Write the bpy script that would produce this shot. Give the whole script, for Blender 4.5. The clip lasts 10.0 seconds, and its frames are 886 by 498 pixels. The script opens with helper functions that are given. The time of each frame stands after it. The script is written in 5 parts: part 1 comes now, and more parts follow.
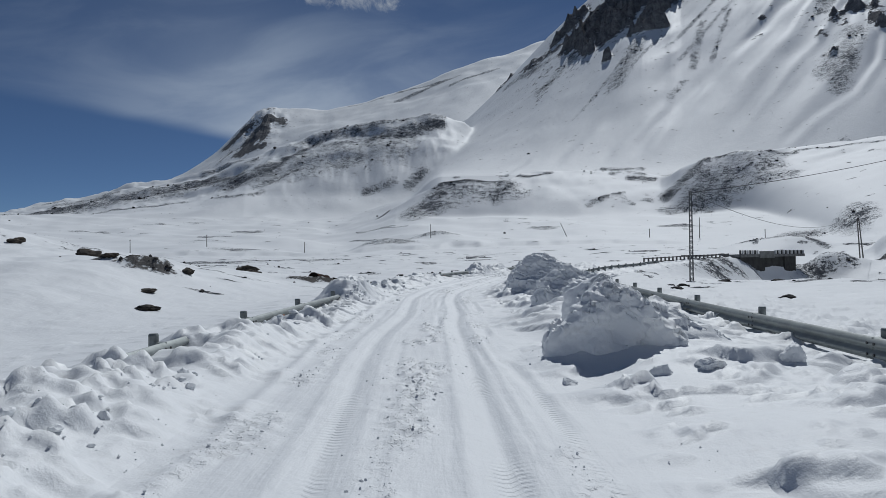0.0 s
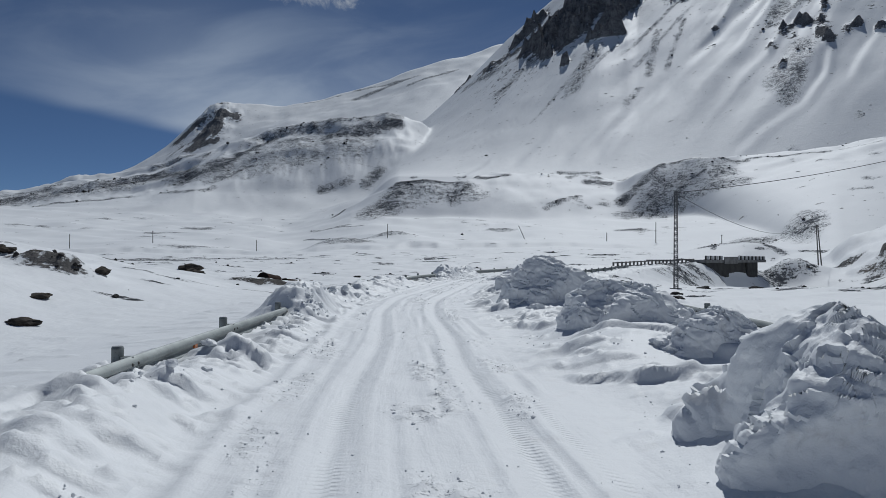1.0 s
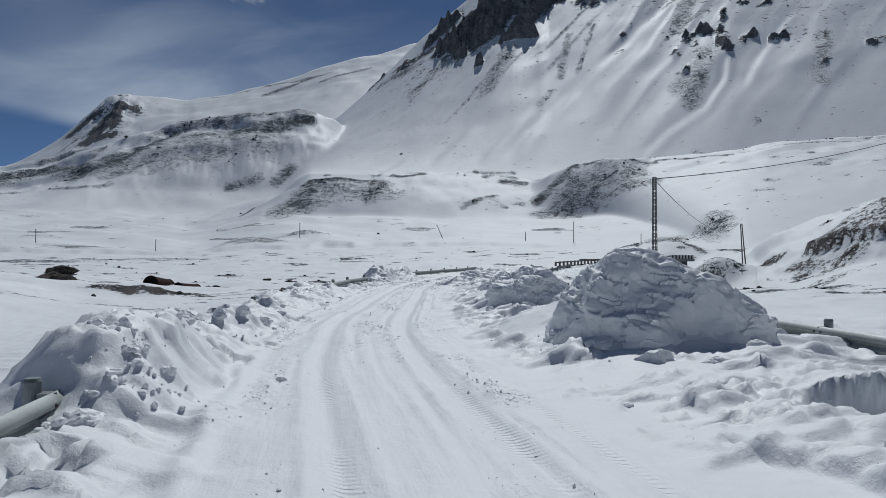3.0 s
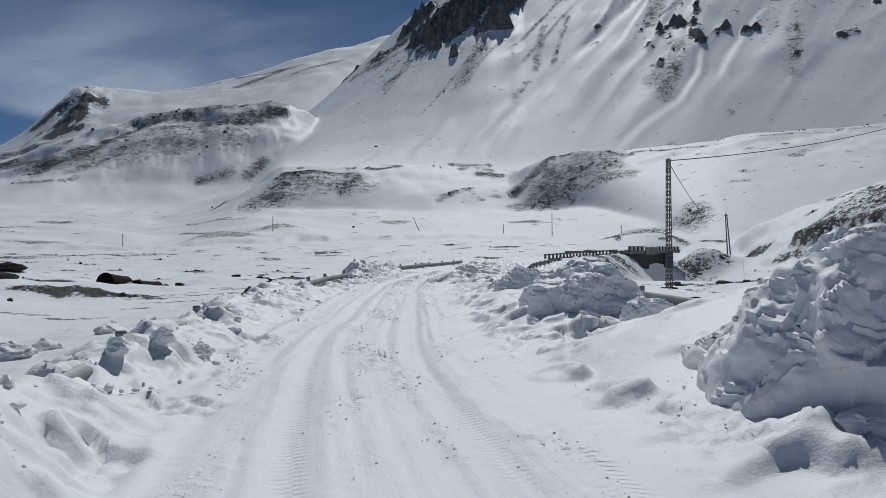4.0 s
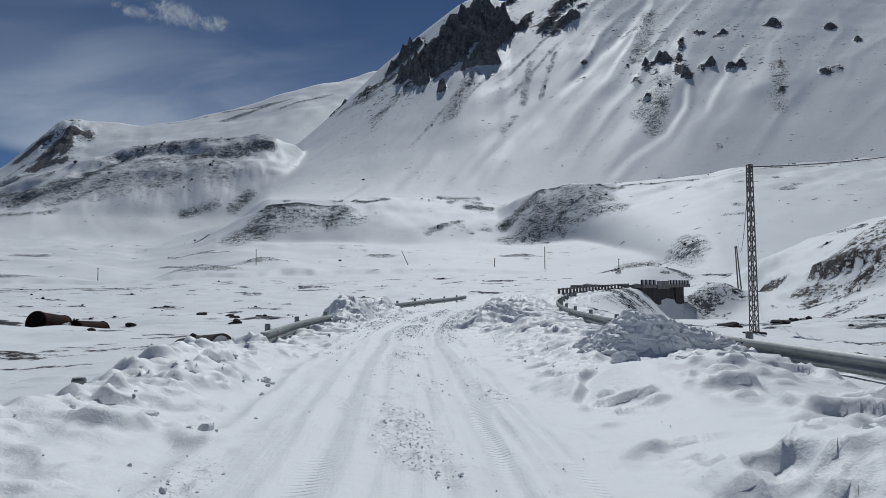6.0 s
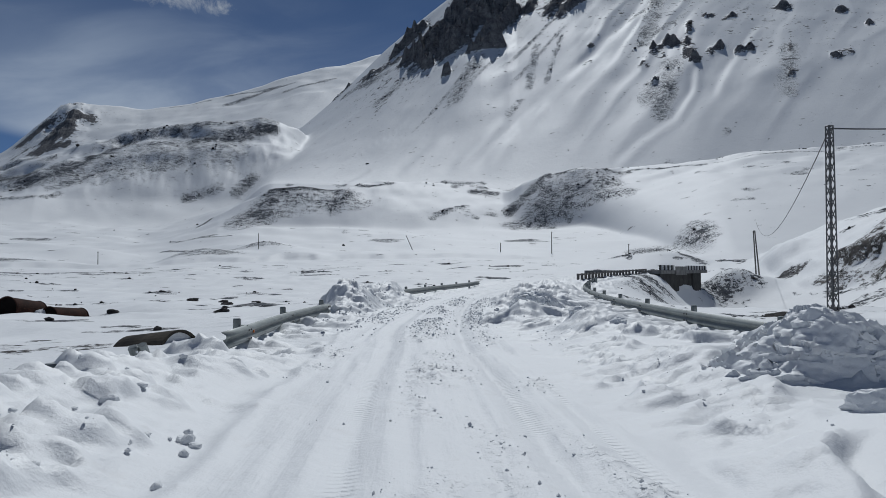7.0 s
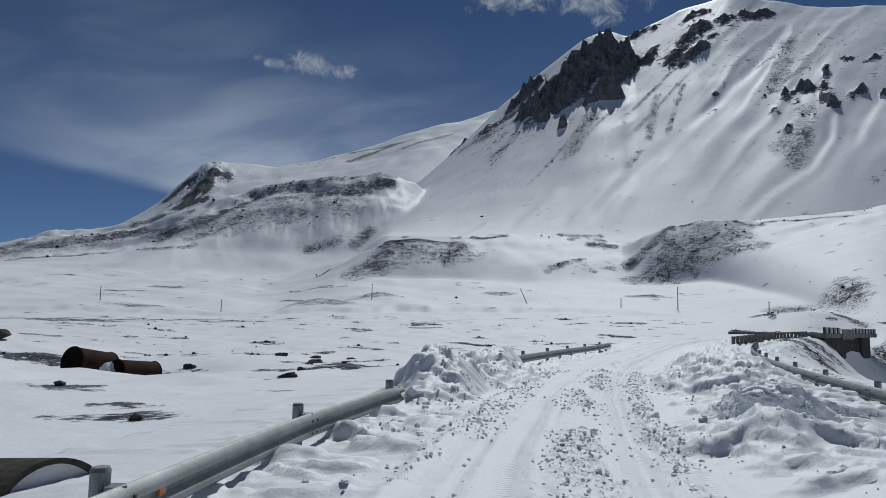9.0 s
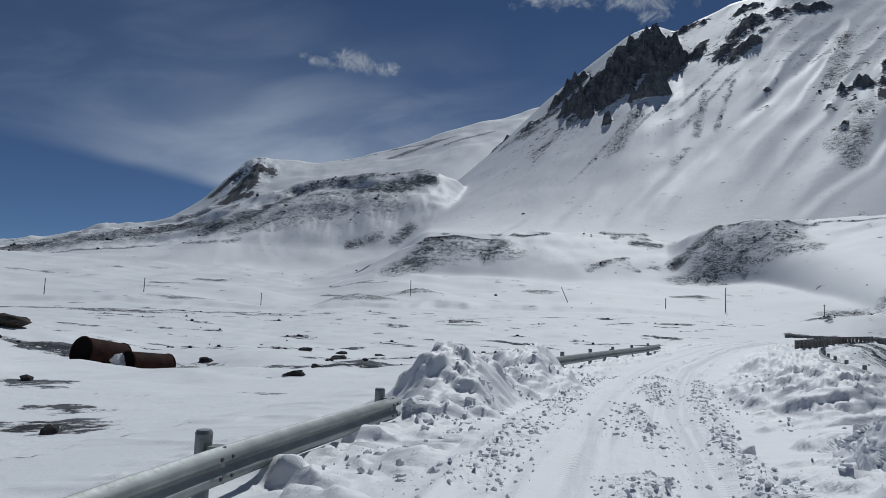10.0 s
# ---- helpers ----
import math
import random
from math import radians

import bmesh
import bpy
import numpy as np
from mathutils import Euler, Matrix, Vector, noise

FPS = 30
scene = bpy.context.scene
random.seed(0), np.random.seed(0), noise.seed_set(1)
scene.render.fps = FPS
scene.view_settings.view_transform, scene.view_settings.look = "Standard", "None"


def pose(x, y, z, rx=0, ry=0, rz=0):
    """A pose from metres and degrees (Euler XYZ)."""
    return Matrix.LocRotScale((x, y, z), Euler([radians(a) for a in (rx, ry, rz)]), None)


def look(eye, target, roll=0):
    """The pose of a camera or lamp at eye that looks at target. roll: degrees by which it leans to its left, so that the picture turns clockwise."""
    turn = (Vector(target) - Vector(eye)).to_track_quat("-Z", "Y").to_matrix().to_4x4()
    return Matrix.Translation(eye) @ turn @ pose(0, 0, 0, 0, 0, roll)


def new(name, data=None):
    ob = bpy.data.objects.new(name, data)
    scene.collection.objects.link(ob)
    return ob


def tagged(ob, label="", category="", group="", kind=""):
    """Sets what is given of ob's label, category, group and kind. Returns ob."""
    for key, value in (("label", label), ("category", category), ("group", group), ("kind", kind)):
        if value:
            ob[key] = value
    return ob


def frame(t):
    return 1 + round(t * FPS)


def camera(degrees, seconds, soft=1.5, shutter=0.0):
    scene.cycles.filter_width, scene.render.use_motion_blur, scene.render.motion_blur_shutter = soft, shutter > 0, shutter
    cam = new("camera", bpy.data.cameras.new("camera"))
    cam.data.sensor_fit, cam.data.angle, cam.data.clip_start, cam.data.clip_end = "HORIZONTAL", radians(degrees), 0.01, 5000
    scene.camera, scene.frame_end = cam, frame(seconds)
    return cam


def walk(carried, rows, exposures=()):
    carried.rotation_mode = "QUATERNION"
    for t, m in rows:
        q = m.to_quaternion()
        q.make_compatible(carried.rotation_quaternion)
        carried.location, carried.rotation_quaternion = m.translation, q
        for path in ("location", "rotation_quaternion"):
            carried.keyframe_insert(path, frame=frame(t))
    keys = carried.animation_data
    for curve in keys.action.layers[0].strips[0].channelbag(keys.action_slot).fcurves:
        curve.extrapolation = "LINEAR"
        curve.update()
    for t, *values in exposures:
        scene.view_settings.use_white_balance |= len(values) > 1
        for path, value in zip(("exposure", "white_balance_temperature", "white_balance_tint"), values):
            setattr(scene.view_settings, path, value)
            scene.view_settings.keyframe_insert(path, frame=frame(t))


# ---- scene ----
cam = camera(66.0, 10.0, soft=0.8)
PATH = [
    (0, (2.876, -7.681, 1.812), (2.692, -5.689, 1.835), -0.7),
    (0.5, (2.216, -5.014, 1.798), (2.09, -3.018, 1.818), -0.2),
    (1, (1.708, -2.458, 1.843), (1.655, -0.459, 1.868), 0.2),
    (1.5, (1.228, 0.035, 1.84), (1.255, 2.035, 1.87), 0.4),
    (2, (0.826, 2.508, 1.786), (0.92, 4.506, 1.818), 0.3),
    (2.5, (0.502, 5.049, 1.76), (0.653, 7.043, 1.79), 0.1),
    (2.7, (0.388, 6.062, 1.764), (0.559, 8.054, 1.795), -0.0),
    (3.8, (-0.129, 11.605, 1.777), (0.134, 13.587, 1.78), -0.1),
    (4, (-0.122, 12.574, 1.741), (0.151, 14.556, 1.747), -0.4),
    (4.5, (-0.137, 14.992, 1.718), (0.159, 16.97, 1.736), -0.5),
    (5, (-0.125, 17.33, 1.721), (0.178, 19.306, 1.769), -0.6),
    (5.5, (-0.103, 19.614, 1.75), (0.205, 21.588, 1.844), -0.4),
    (5.7, (-0.079, 20.529, 1.742), (0.233, 22.502, 1.849), -0.4),
    (6.8, (0.116, 25.784, 1.583), (0.421, 27.759, 1.666), -0.3),
    (7, (0.137, 26.691, 1.623), (0.438, 28.668, 1.687), -0.2),
    (7.5, (0.217, 28.904, 1.695), (0.448, 30.891, 1.694), 0.4),
    (8, (0.35, 30.997, 1.781), (0.367, 32.997, 1.769), -0.2),
    (8.5, (0.593, 32.962, 1.821), (0.614, 34.952, 2.015), 1.5),
    (9, (0.763, 34.618, 1.827), (0.73, 36.606, 2.044), 1.2),
    (9.5, (0.962, 36.282, 1.81), (0.869, 38.267, 2.039), 1.6),
    (10, (1.132, 37.929, 1.749), (0.98, 39.913, 1.955), 2.3),
]
walk(cam, [(t, look(eye, target, roll)) for t, eye, target, roll in PATH], ((0.0, -0.52, 6020, 7), (10.0, -0.52, 6020, 7)))

# ---- world, sun ----
SUN_BEARING, SUN_HEIGHT = 14.0, 50.0      # degrees clockwise from +y, degrees above the horizon
world = bpy.data.worlds.new("world")
scene.world = world
world.use_nodes = True


def math_node(nt, op, a, b=0.0, c=None, clamp=False):
    n = nt.nodes.new("ShaderNodeMath")
    n.operation, n.use_clamp = op, clamp
    for i, v in enumerate((a, b, c)):
        if v is None:
            continue
        if isinstance(v, (int, float)):
            n.inputs[i].default_value = v
        else:
            nt.links.new(v, n.inputs[i])
    return n.outputs[0]


def ramp(nt, val, lo, hi, smooth=True):
    n = nt.nodes.new("ShaderNodeMapRange")
    n.interpolation_type = "SMOOTHSTEP" if smooth else "LINEAR"
    n.inputs[1].default_value, n.inputs[2].default_value = lo, hi
    nt.links.new(val, n.inputs[0])
    return n.outputs[0]


def mix(nt, fac, a, b, blend="MIX"):
    n = nt.nodes.new("ShaderNodeMix")
    n.data_type, n.blend_type = "RGBA", blend
    for i, v in ((0, fac), (6, a), (7, b)):
        if isinstance(v, (int, float)):
            n.inputs[i].default_value = v
        elif isinstance(v, (tuple, list)):
            n.inputs[i].default_value = (*v, 1)
        else:
            nt.links.new(v, n.inputs[i])
    return n.outputs[2]


def noise_node(nt, vec, scale, detail=4.0, rough=0.55, dist=0.0):
    n = nt.nodes.new("ShaderNodeTexNoise")
    n.inputs["Scale"].default_value, n.inputs["Detail"].default_value = scale, detail
    n.inputs["Roughness"].default_value, n.inputs["Distortion"].default_value = rough, dist
    if vec is not None:
        nt.links.new(vec, n.inputs["Vector"])
    return n.outputs["Fac"]


def build_world():
    nt = world.node_tree
    nt.nodes.clear()
    out = nt.nodes.new("ShaderNodeOutputWorld")
    bg = nt.nodes.new("ShaderNodeBackground")
    bg.inputs[1].default_value = 0.06
    nt.links.new(bg.outputs[0], out.inputs[0])
    sky = nt.nodes.new("ShaderNodeTexSky")
    sky.sky_type, sky.sun_disc = "NISHITA", False
    sky.sun_elevation, sky.sun_rotation = radians(SUN_HEIGHT), radians(SUN_BEARING)
    sky.altitude, sky.air_density, sky.dust_density, sky.ozone_density = 4500, 0.75, 0.0, 4.0
    # a veil of thin high cloud with a clear lower edge, drawn out along the wind, and a few small cumulus puffs
    tc = nt.nodes.new("ShaderNodeTexCoord")
    sep = nt.nodes.new("ShaderNodeSeparateXYZ")
    nt.links.new(tc.outputs["Generated"], sep.inputs[0])
    dx, dy, dz = sep.outputs
    az = math_node(nt, "ARCTAN2", dx, dy)
    el = math_node(nt, "ARCSINE", dz)
    comb = nt.nodes.new("ShaderNodeCombineXYZ")
    nt.links.new(math_node(nt, "MULTIPLY_ADD", el, 0.3, az), comb.inputs[0])
    nt.links.new(math_node(nt, "MULTIPLY_ADD", az, -0.5, math_node(nt, "MULTIPLY", el, 3.2)), comb.inputs[1])
    wisp = noise_node(nt, comb.outputs[0], 3.6, 7.0, 0.52, 0.5)
    broad = noise_node(nt, comb.outputs[0], 2.0, 3.0, 0.5)
    low = math_node(nt, "MULTIPLY_ADD", math_node(nt, "SUBTRACT", az, radians(VEIL[0])), VEIL[2], radians(VEIL[1]))
    over = math_node(nt, "SUBTRACT", math_node(nt, "ADD", el, math_node(nt, "MULTIPLY", math_node(nt, "SUBTRACT", broad, 0.5), 0.05)), low)
    veil = math_node(nt, "MULTIPLY", ramp(nt, over, -0.004, 0.018), ramp(nt, over, 0.36, 0.0))
    veil = math_node(nt, "MULTIPLY", veil, math_node(nt, "MULTIPLY", ramp(nt, az, radians(VEIL[3]), radians(VEIL[3] - 24)), math_node(nt, "MULTIPLY_ADD", ramp(nt, az, radians(-40), radians(-18)), 0.72, 0.28)))
    veil = math_node(nt, "MULTIPLY", veil, math_node(nt, "MULTIPLY_ADD", ramp(nt, wisp, 0.38, 0.70), 0.58, math_node(nt, "MULTIPLY_ADD", math_node(nt, "MULTIPLY", ramp(nt, over, 0.24, 0.0), math_node(nt, "MULTIPLY", ramp(nt, az, radians(-34), radians(-20)), ramp(nt, az, radians(8), radians(-10)))), 0.60, 0.22)))
    puff = None
    pn = noise_node(nt, tc.outputs["Generated"], 34.0, 7.0, 0.66, 0.6)
    for a0, e0, wa, we in PUFFS:
        pu = math_node(nt, "DIVIDE", math_node(nt, "SUBTRACT", az, radians(a0)), radians(wa))
        pv = math_node(nt, "DIVIDE", math_node(nt, "SUBTRACT", el, radians(e0)), radians(we))
        q = math_node(nt, "ADD", math_node(nt, "MULTIPLY", pu, pu), math_node(nt, "MULTIPLY", pv, pv))
        q = ramp(nt, math_node(nt, "ADD", q, math_node(nt, "MULTIPLY", math_node(nt, "SUBTRACT", pn, 0.5), 6.5)), 1.3, -1.2)
        puff = q if puff is None else math_node(nt, "MAXIMUM", puff, q)
    col = mix(nt, math_node(nt, "MULTIPLY", veil, 0.85), sky.outputs[0], (7.2, 8.2, 9.9))
    col = mix(nt, math_node(nt, "MULTIPLY", puff, 0.75), col, (9.5, 9.8, 10.2))
    nt.links.new(col, bg.inputs[0])


VEIL = (-36.0, 11.4, -0.16, 24.0)          # lower edge: bearing, height, slope; where it thins out
PUFFS = ((-12.6, 20.7, 2.6, 0.9), (-15.8, 20.6, 1.8, 0.5), (-9.8, 20.4, 1.2, 0.6), (5.5, 26.2, 5.0, 1.0), (12.5, 25.9, 4.5, 1.2), (12.6, 24.4, 1.3, 0.6))
build_world()

sun = new("sun", bpy.data.lights.new("sun", "SUN"))
sun.data.energy, sun.data.angle, sun.data.color = 3.6, radians(0.55), (1.0, 0.975, 0.94)
sun.matrix_world = look((0, 0, 100), (-math.sin(radians(SUN_BEARING)) * math.cos(radians(SUN_HEIGHT)) * 100,
                                      -math.cos(radians(SUN_BEARING)) * math.cos(radians(SUN_HEIGHT)) * 100,
                                      100 - math.sin(radians(SUN_HEIGHT)) * 100))


# ---- materials ----
def material(name):
    m = bpy.data.materials.new(name)
    m.use_nodes = True
    nt = m.node_tree
    return m, nt, nt.nodes["Principled BSDF"]


def bump(nt, bsdf, height, strength, distance):
    n = nt.nodes.new("ShaderNodeBump")
    n.inputs["Strength"].default_value, n.inputs["Distance"].default_value = strength, distance
    nt.links.new(height, n.inputs["Height"])
    nt.links.new(n.outputs[0], bsdf.inputs["Normal"])


def geo_pos(nt):
    return nt.nodes.new("ShaderNodeNewGeometry").outputs["Position"]


SNOW_A, SNOW_B = (0.82, 0.835, 0.845), (0.74, 0.755, 0.77)


def attr(nt, name):
    n = nt.nodes.new("ShaderNodeAttribute")
    n.attribute_name = name
    return n.outputs["Fac"]


def ground_material(name, ripple):
    """Snow over rock and scree: where the ground is bare is held in the mesh, its fine outline in noise."""
    m, nt, b = material(name)
    p = geo_pos(nt)
    long = nt.nodes.new("ShaderNodeVectorMath")
    long.operation = "MULTIPLY"
    long.inputs[1].default_value = (0.55, 1.0, 1.0)
    nt.links.new(p, long.inputs[0])
    drift = long.outputs[0]                # drawn out along the slopes
    snow = mix(nt, noise_node(nt, p, 0.05, 6), SNOW_A, SNOW_B)

    def dev(val, k):
        return math_node(nt, "MULTIPLY", math_node(nt, "SUBTRACT", val, 0.5), k)
    coarse = noise_node(nt, p, 0.035, 5, 0.6)
    fine = noise_node(nt, p, 0.14, 9, 0.74)
    finer = noise_node(nt, p, 1.3, 6, 0.65)
    streak = noise_node(nt, drift, 0.42, 7, 0.72)
    speck = math_node(nt, "ADD", math_node(nt, "ADD", dev(fine, 1.0), dev(finer, 2.6)), math_node(nt, "ADD", dev(streak, 1.9), dev(coarse, 0.8)))
    speck = math_node(nt, "ADD", speck, dev(noise_node(nt, p, 4.5, 4, 0.6), 1.6))
    nz = nt.nodes.new("ShaderNodeSeparateXYZ")
    nt.links.new(nt.nodes.new("ShaderNodeNewGeometry").outputs["Normal"], nz.inputs[0])
    steep = math_node(nt, "MULTIPLY", math_node(nt, "SUBTRACT", 0.68, nz.outputs[2]), 0.9)
    ledge = dev(noise_node(nt, drift, 0.22, 8, 0.7), 2.4)      # snow lying on ledges of the rock
    bare = math_node(nt, "ADD", attr(nt, "rock"), math_node(nt, "MULTIPLY", steep, ramp(nt, attr(nt, "rock"), 0.15, 0.5)))
    rockfac = ramp(nt, math_node(nt, "ADD", math_node(nt, "ADD", bare, ledge), math_node(nt, "ADD", dev(fine, 1.5), dev(coarse, 0.7))), 0.46, 0.52)
    screefac = ramp(nt, math_node(nt, "ADD", attr(nt, "scree"), math_node(nt, "MULTIPLY", speck, ramp(nt, attr(nt, "scree"), 0.04, 0.34))), 0.36, 0.70)
    rock = mix(nt, ramp(nt, math_node(nt, "ADD", math_node(nt, "MULTIPLY", finer, 0.5), math_node(nt, "MULTIPLY", fine, 0.5)), 0.40, 0.60), (0.070, 0.071, 0.076), (0.24, 0.237, 0.238))
    tone = ramp(nt, noise_node(nt, p, 0.35, 7, 0.7), 0.35, 0.65)
    scree = mix(nt, attr(nt, "earth"), mix(nt, tone, (0.055, 0.060, 0.068), (0.17, 0.18, 0.195)), mix(nt, tone, (0.065, 0.063, 0.060), (0.20, 0.185, 0.17)))
    col = mix(nt, screefac, snow, scree)
    col = mix(nt, rockfac, col, rock)
    nt.links.new(col, b.inputs["Base Color"])
    stony = math_node(nt, "MAXIMUM", rockfac, screefac)
    nt.links.new(math_node(nt, "MULTIPLY_ADD", stony, 0.35, 0.62), b.inputs["Roughness"])
    nt.links.new(math_node(nt, "MULTIPLY_ADD", stony, -0.17, 0.18), b.inputs["Specular IOR Level"])
    grit = math_node(nt, "MULTIPLY", math_node(nt, "ADD", rockfac, screefac), math_node(nt, "MULTIPLY", finer, 0.5))
    crust = math_node(nt, "ADD", math_node(nt, "MULTIPLY", noise_node(nt, p, 2.6, 5, 0.55), 0.03), math_node(nt, "MULTIPLY", streak, ripple))
    bump(nt, b, math_node(nt, "ADD", math_node(nt, "ADD", math_node(nt, "MULTIPLY", fine, math_node(nt, "MULTIPLY_ADD", stony, 0.9, 0.10 + ripple)), grit), crust), 0.55, 1.0)
    return m


def snow_material(name, dirt=0.0, grain=1.0, a=SNOW_A, b_=SNOW_B):
    m, nt, b = material(name)
    p = geo_pos(nt)
    n1, n2, n3 = noise_node(nt, p, 0.8, 5), noise_node(nt, p, 9.0, 6, 0.6), noise_node(nt, p, 55.0, 4, 0.6)
    col = mix(nt, n1, a, b_)
    if dirt:
        col = mix(nt, math_node(nt, "MULTIPLY", ramp(nt, noise_node(nt, p, 2.2, 6, 0.65), 0.58, 0.72), dirt), col, (0.45, 0.41, 0.37))
    nt.links.new(col, b.inputs["Base Color"])
    b.inputs["Roughness"].default_value = 0.55
    b.inputs["Specular IOR Level"].default_value = 0.35
    h = math_node(nt, "ADD", math_node(nt, "MULTIPLY", n2, 0.015 * grain), math_node(nt, "MULTIPLY", n3, 0.0045))
    bump(nt, b, h, 0.7, 1.0)
    return m


def road_material():
    """Packed snow; the tyre lines carry the print of the tread."""
    m = snow_material("packed_snow", dirt=0.12)
    nt = m.node_tree
    b, bn = nt.nodes["Principled BSDF"], next(n for n in nt.nodes if n.bl_idname == "ShaderNodeBump")
    sep = nt.nodes.new("ShaderNodeSeparateXYZ")
    nt.links.new(geo_pos(nt), sep.inputs[0])
    side = math_node(nt, "ABSOLUTE", math_node(nt, "SUBTRACT", math_node(nt, "ABSOLUTE", attr(nt, "side")), 0.74))
    wave = math_node(nt, "SINE", math_node(nt, "MULTIPLY", math_node(nt, "ADD", sep.outputs[1], math_node(nt, "MULTIPLY", side, 0.6)), 74.0))
    wave = math_node(nt, "MULTIPLY", ramp(nt, wave, -0.5, 0.5), math_node(nt, "MULTIPLY", attr(nt, "tread"), 0.012))
    old = bn.inputs["Height"].links[0].from_socket
    comb = nt.nodes.new("ShaderNodeCombineXYZ")
    nt.links.new(math_node(nt, "MULTIPLY", attr(nt, "side"), 7.0), comb.inputs[0])
    nt.links.new(math_node(nt, "MULTIPLY", sep.outputs[1], 0.55), comb.inputs[1])
    on_lane = ramp(nt, math_node(nt, "ABSOLUTE", attr(nt, "side")), 1.9, 1.4)
    score = math_node(nt, "MULTIPLY", ramp(nt, noise_node(nt, comb.outputs[0], 1.0, 3, 0.55), 0.40, 0.62), math_node(nt, "MULTIPLY", on_lane, 0.0035))
    crumb = math_node(nt, "MULTIPLY", ramp(nt, noise_node(nt, geo_pos(nt), 16.0, 4, 0.6), 0.52, 0.66), math_node(nt, "MULTIPLY", attr(nt, "loose"), 0.016))
    wave = math_node(nt, "ADD", math_node(nt, "ADD", wave, score), crumb)
    nt.links.new(math_node(nt, "ADD", old, wave), bn.inputs["Height"])
    return m


def plain_material(name, c1, c2, scale, rough=0.7, metal=0.0, rust=0.0, bumps=0.004):
    m, nt, b = material(name)
    tc = nt.nodes.new("ShaderNodeTexCoord").outputs["Object"]
    n1, n2 = noise_node(nt, tc, scale, 6, 0.6), noise_node(nt, tc, scale * 7, 5, 0.6)
    col = mix(nt, ramp(nt, n1, 0.3, 0.7), c1, c2)
    if rust:
        col = mix(nt, math_node(nt, "MULTIPLY", ramp(nt, n2, 0.58, 0.7), rust), col, (0.13, 0.06, 0.035))
    nt.links.new(col, b.inputs["Base Color"])
    nt.links.new(math_node(nt, "MULTIPLY_ADD", n2, 0.25, rough - 0.12), b.inputs["Roughness"])
    b.inputs["Metallic"].default_value = metal
    if rough > 0.8:
        b.inputs["Specular IOR Level"].default_value = 0.08
    bump(nt, b, n2, 0.6, bumps)
    return m


M_GROUND = ground_material("snow_and_scree", 0.10)
M_MOUNTAIN = ground_material("snow_and_cliff", 0.30)
M_ROAD = road_material()
M_SNOW = snow_material("snow_chunk", dirt=0.25, grain=1.8)
M_ZINC = plain_material("galvanised_steel", (0.30, 0.325, 0.32), (0.22, 0.24, 0.235), 3.0, 0.55, 0.3, rust=0.2, bumps=0.002)
M_POST = plain_material("weathered_post_steel", (0.30, 0.33, 0.33), (0.20, 0.215, 0.21), 5.0, 0.55, 0.6, rust=0.3, bumps=0.002)
M_ORANGE = plain_material("orange_reflector", (0.75, 0.22, 0.02), (0.6, 0.15, 0.02), 9.0, 0.3)
M_RUST = plain_material("rusted_steel", (0.048, 0.022, 0.017), (0.022, 0.013, 0.011), 1.5, 0.85, 0.1, rust=0.6, bumps=0.02)
M_CONC = plain_material("grey_concrete", (0.075, 0.075, 0.072), (0.042, 0.042, 0.042), 0.6, 0.85, bumps=0.01)
M_CONC_PALE = plain_material("pale_concrete", (0.26, 0.26, 0.255), (0.15, 0.15, 0.148), 1.0, 0.85, bumps=0.01)
M_CULVERT = plain_material("brown_weathered_pipe", (0.10, 0.088, 0.070), (0.045, 0.042, 0.038), 1.6, 0.9, bumps=0.03)
M_BLACK = plain_material("black_paint", (0.03, 0.03, 0.03), (0.05, 0.05, 0.05), 2.0, 0.6)
# near-black colour that stands in for the shade inside the rusted pipes
M_PIPE_SHADE = plain_material("pipe_inside_shade", (0.010, 0.008, 0.008), (0.006, 0.005, 0.005), 3.0, 0.95)
M_WHITE = plain_material("white_paint", (0.7, 0.7, 0.69), (0.55, 0.55, 0.54), 2.0, 0.6)
M_LATTICE = plain_material("lattice_steel", (0.16, 0.165, 0.17), (0.10, 0.10, 0.105), 2.0, 0.6, 0.5, rust=0.3)
M_POLE = plain_material("weathered_pole", (0.17, 0.16, 0.15), (0.10, 0.095, 0.09), 2.0, 0.8)
M_WIRE = plain_material("cable", (0.05, 0.05, 0.05), (0.04, 0.04, 0.04), 1.0, 0.5)
M_ROCK = plain_material("brown_rock", (0.105, 0.088, 0.072), (0.04, 0.038, 0.036), 1.2, 0.9, bumps=0.06)
M_DARK = plain_material("dark_rock", (0.075, 0.07, 0.068), (0.035, 0.034, 0.034), 1.5, 0.9, bumps=0.06)


# ---- terrain ----
def hash2(ix, iy, seed):
    h = (ix.astype(np.int64) * 374761393 + iy.astype(np.int64) * 668265263 + seed * 1442695041) & 0xFFFFFFFF
    h = ((h ^ (h >> 13)) * 1274126177) & 0xFFFFFFFF
    h = h ^ (h >> 16)
    return (h & 0xFFFF) / 65535.0


GRAD_X, GRAD_Y = np.cos(np.arange(256) * 2.399963), np.sin(np.arange(256) * 2.399963)


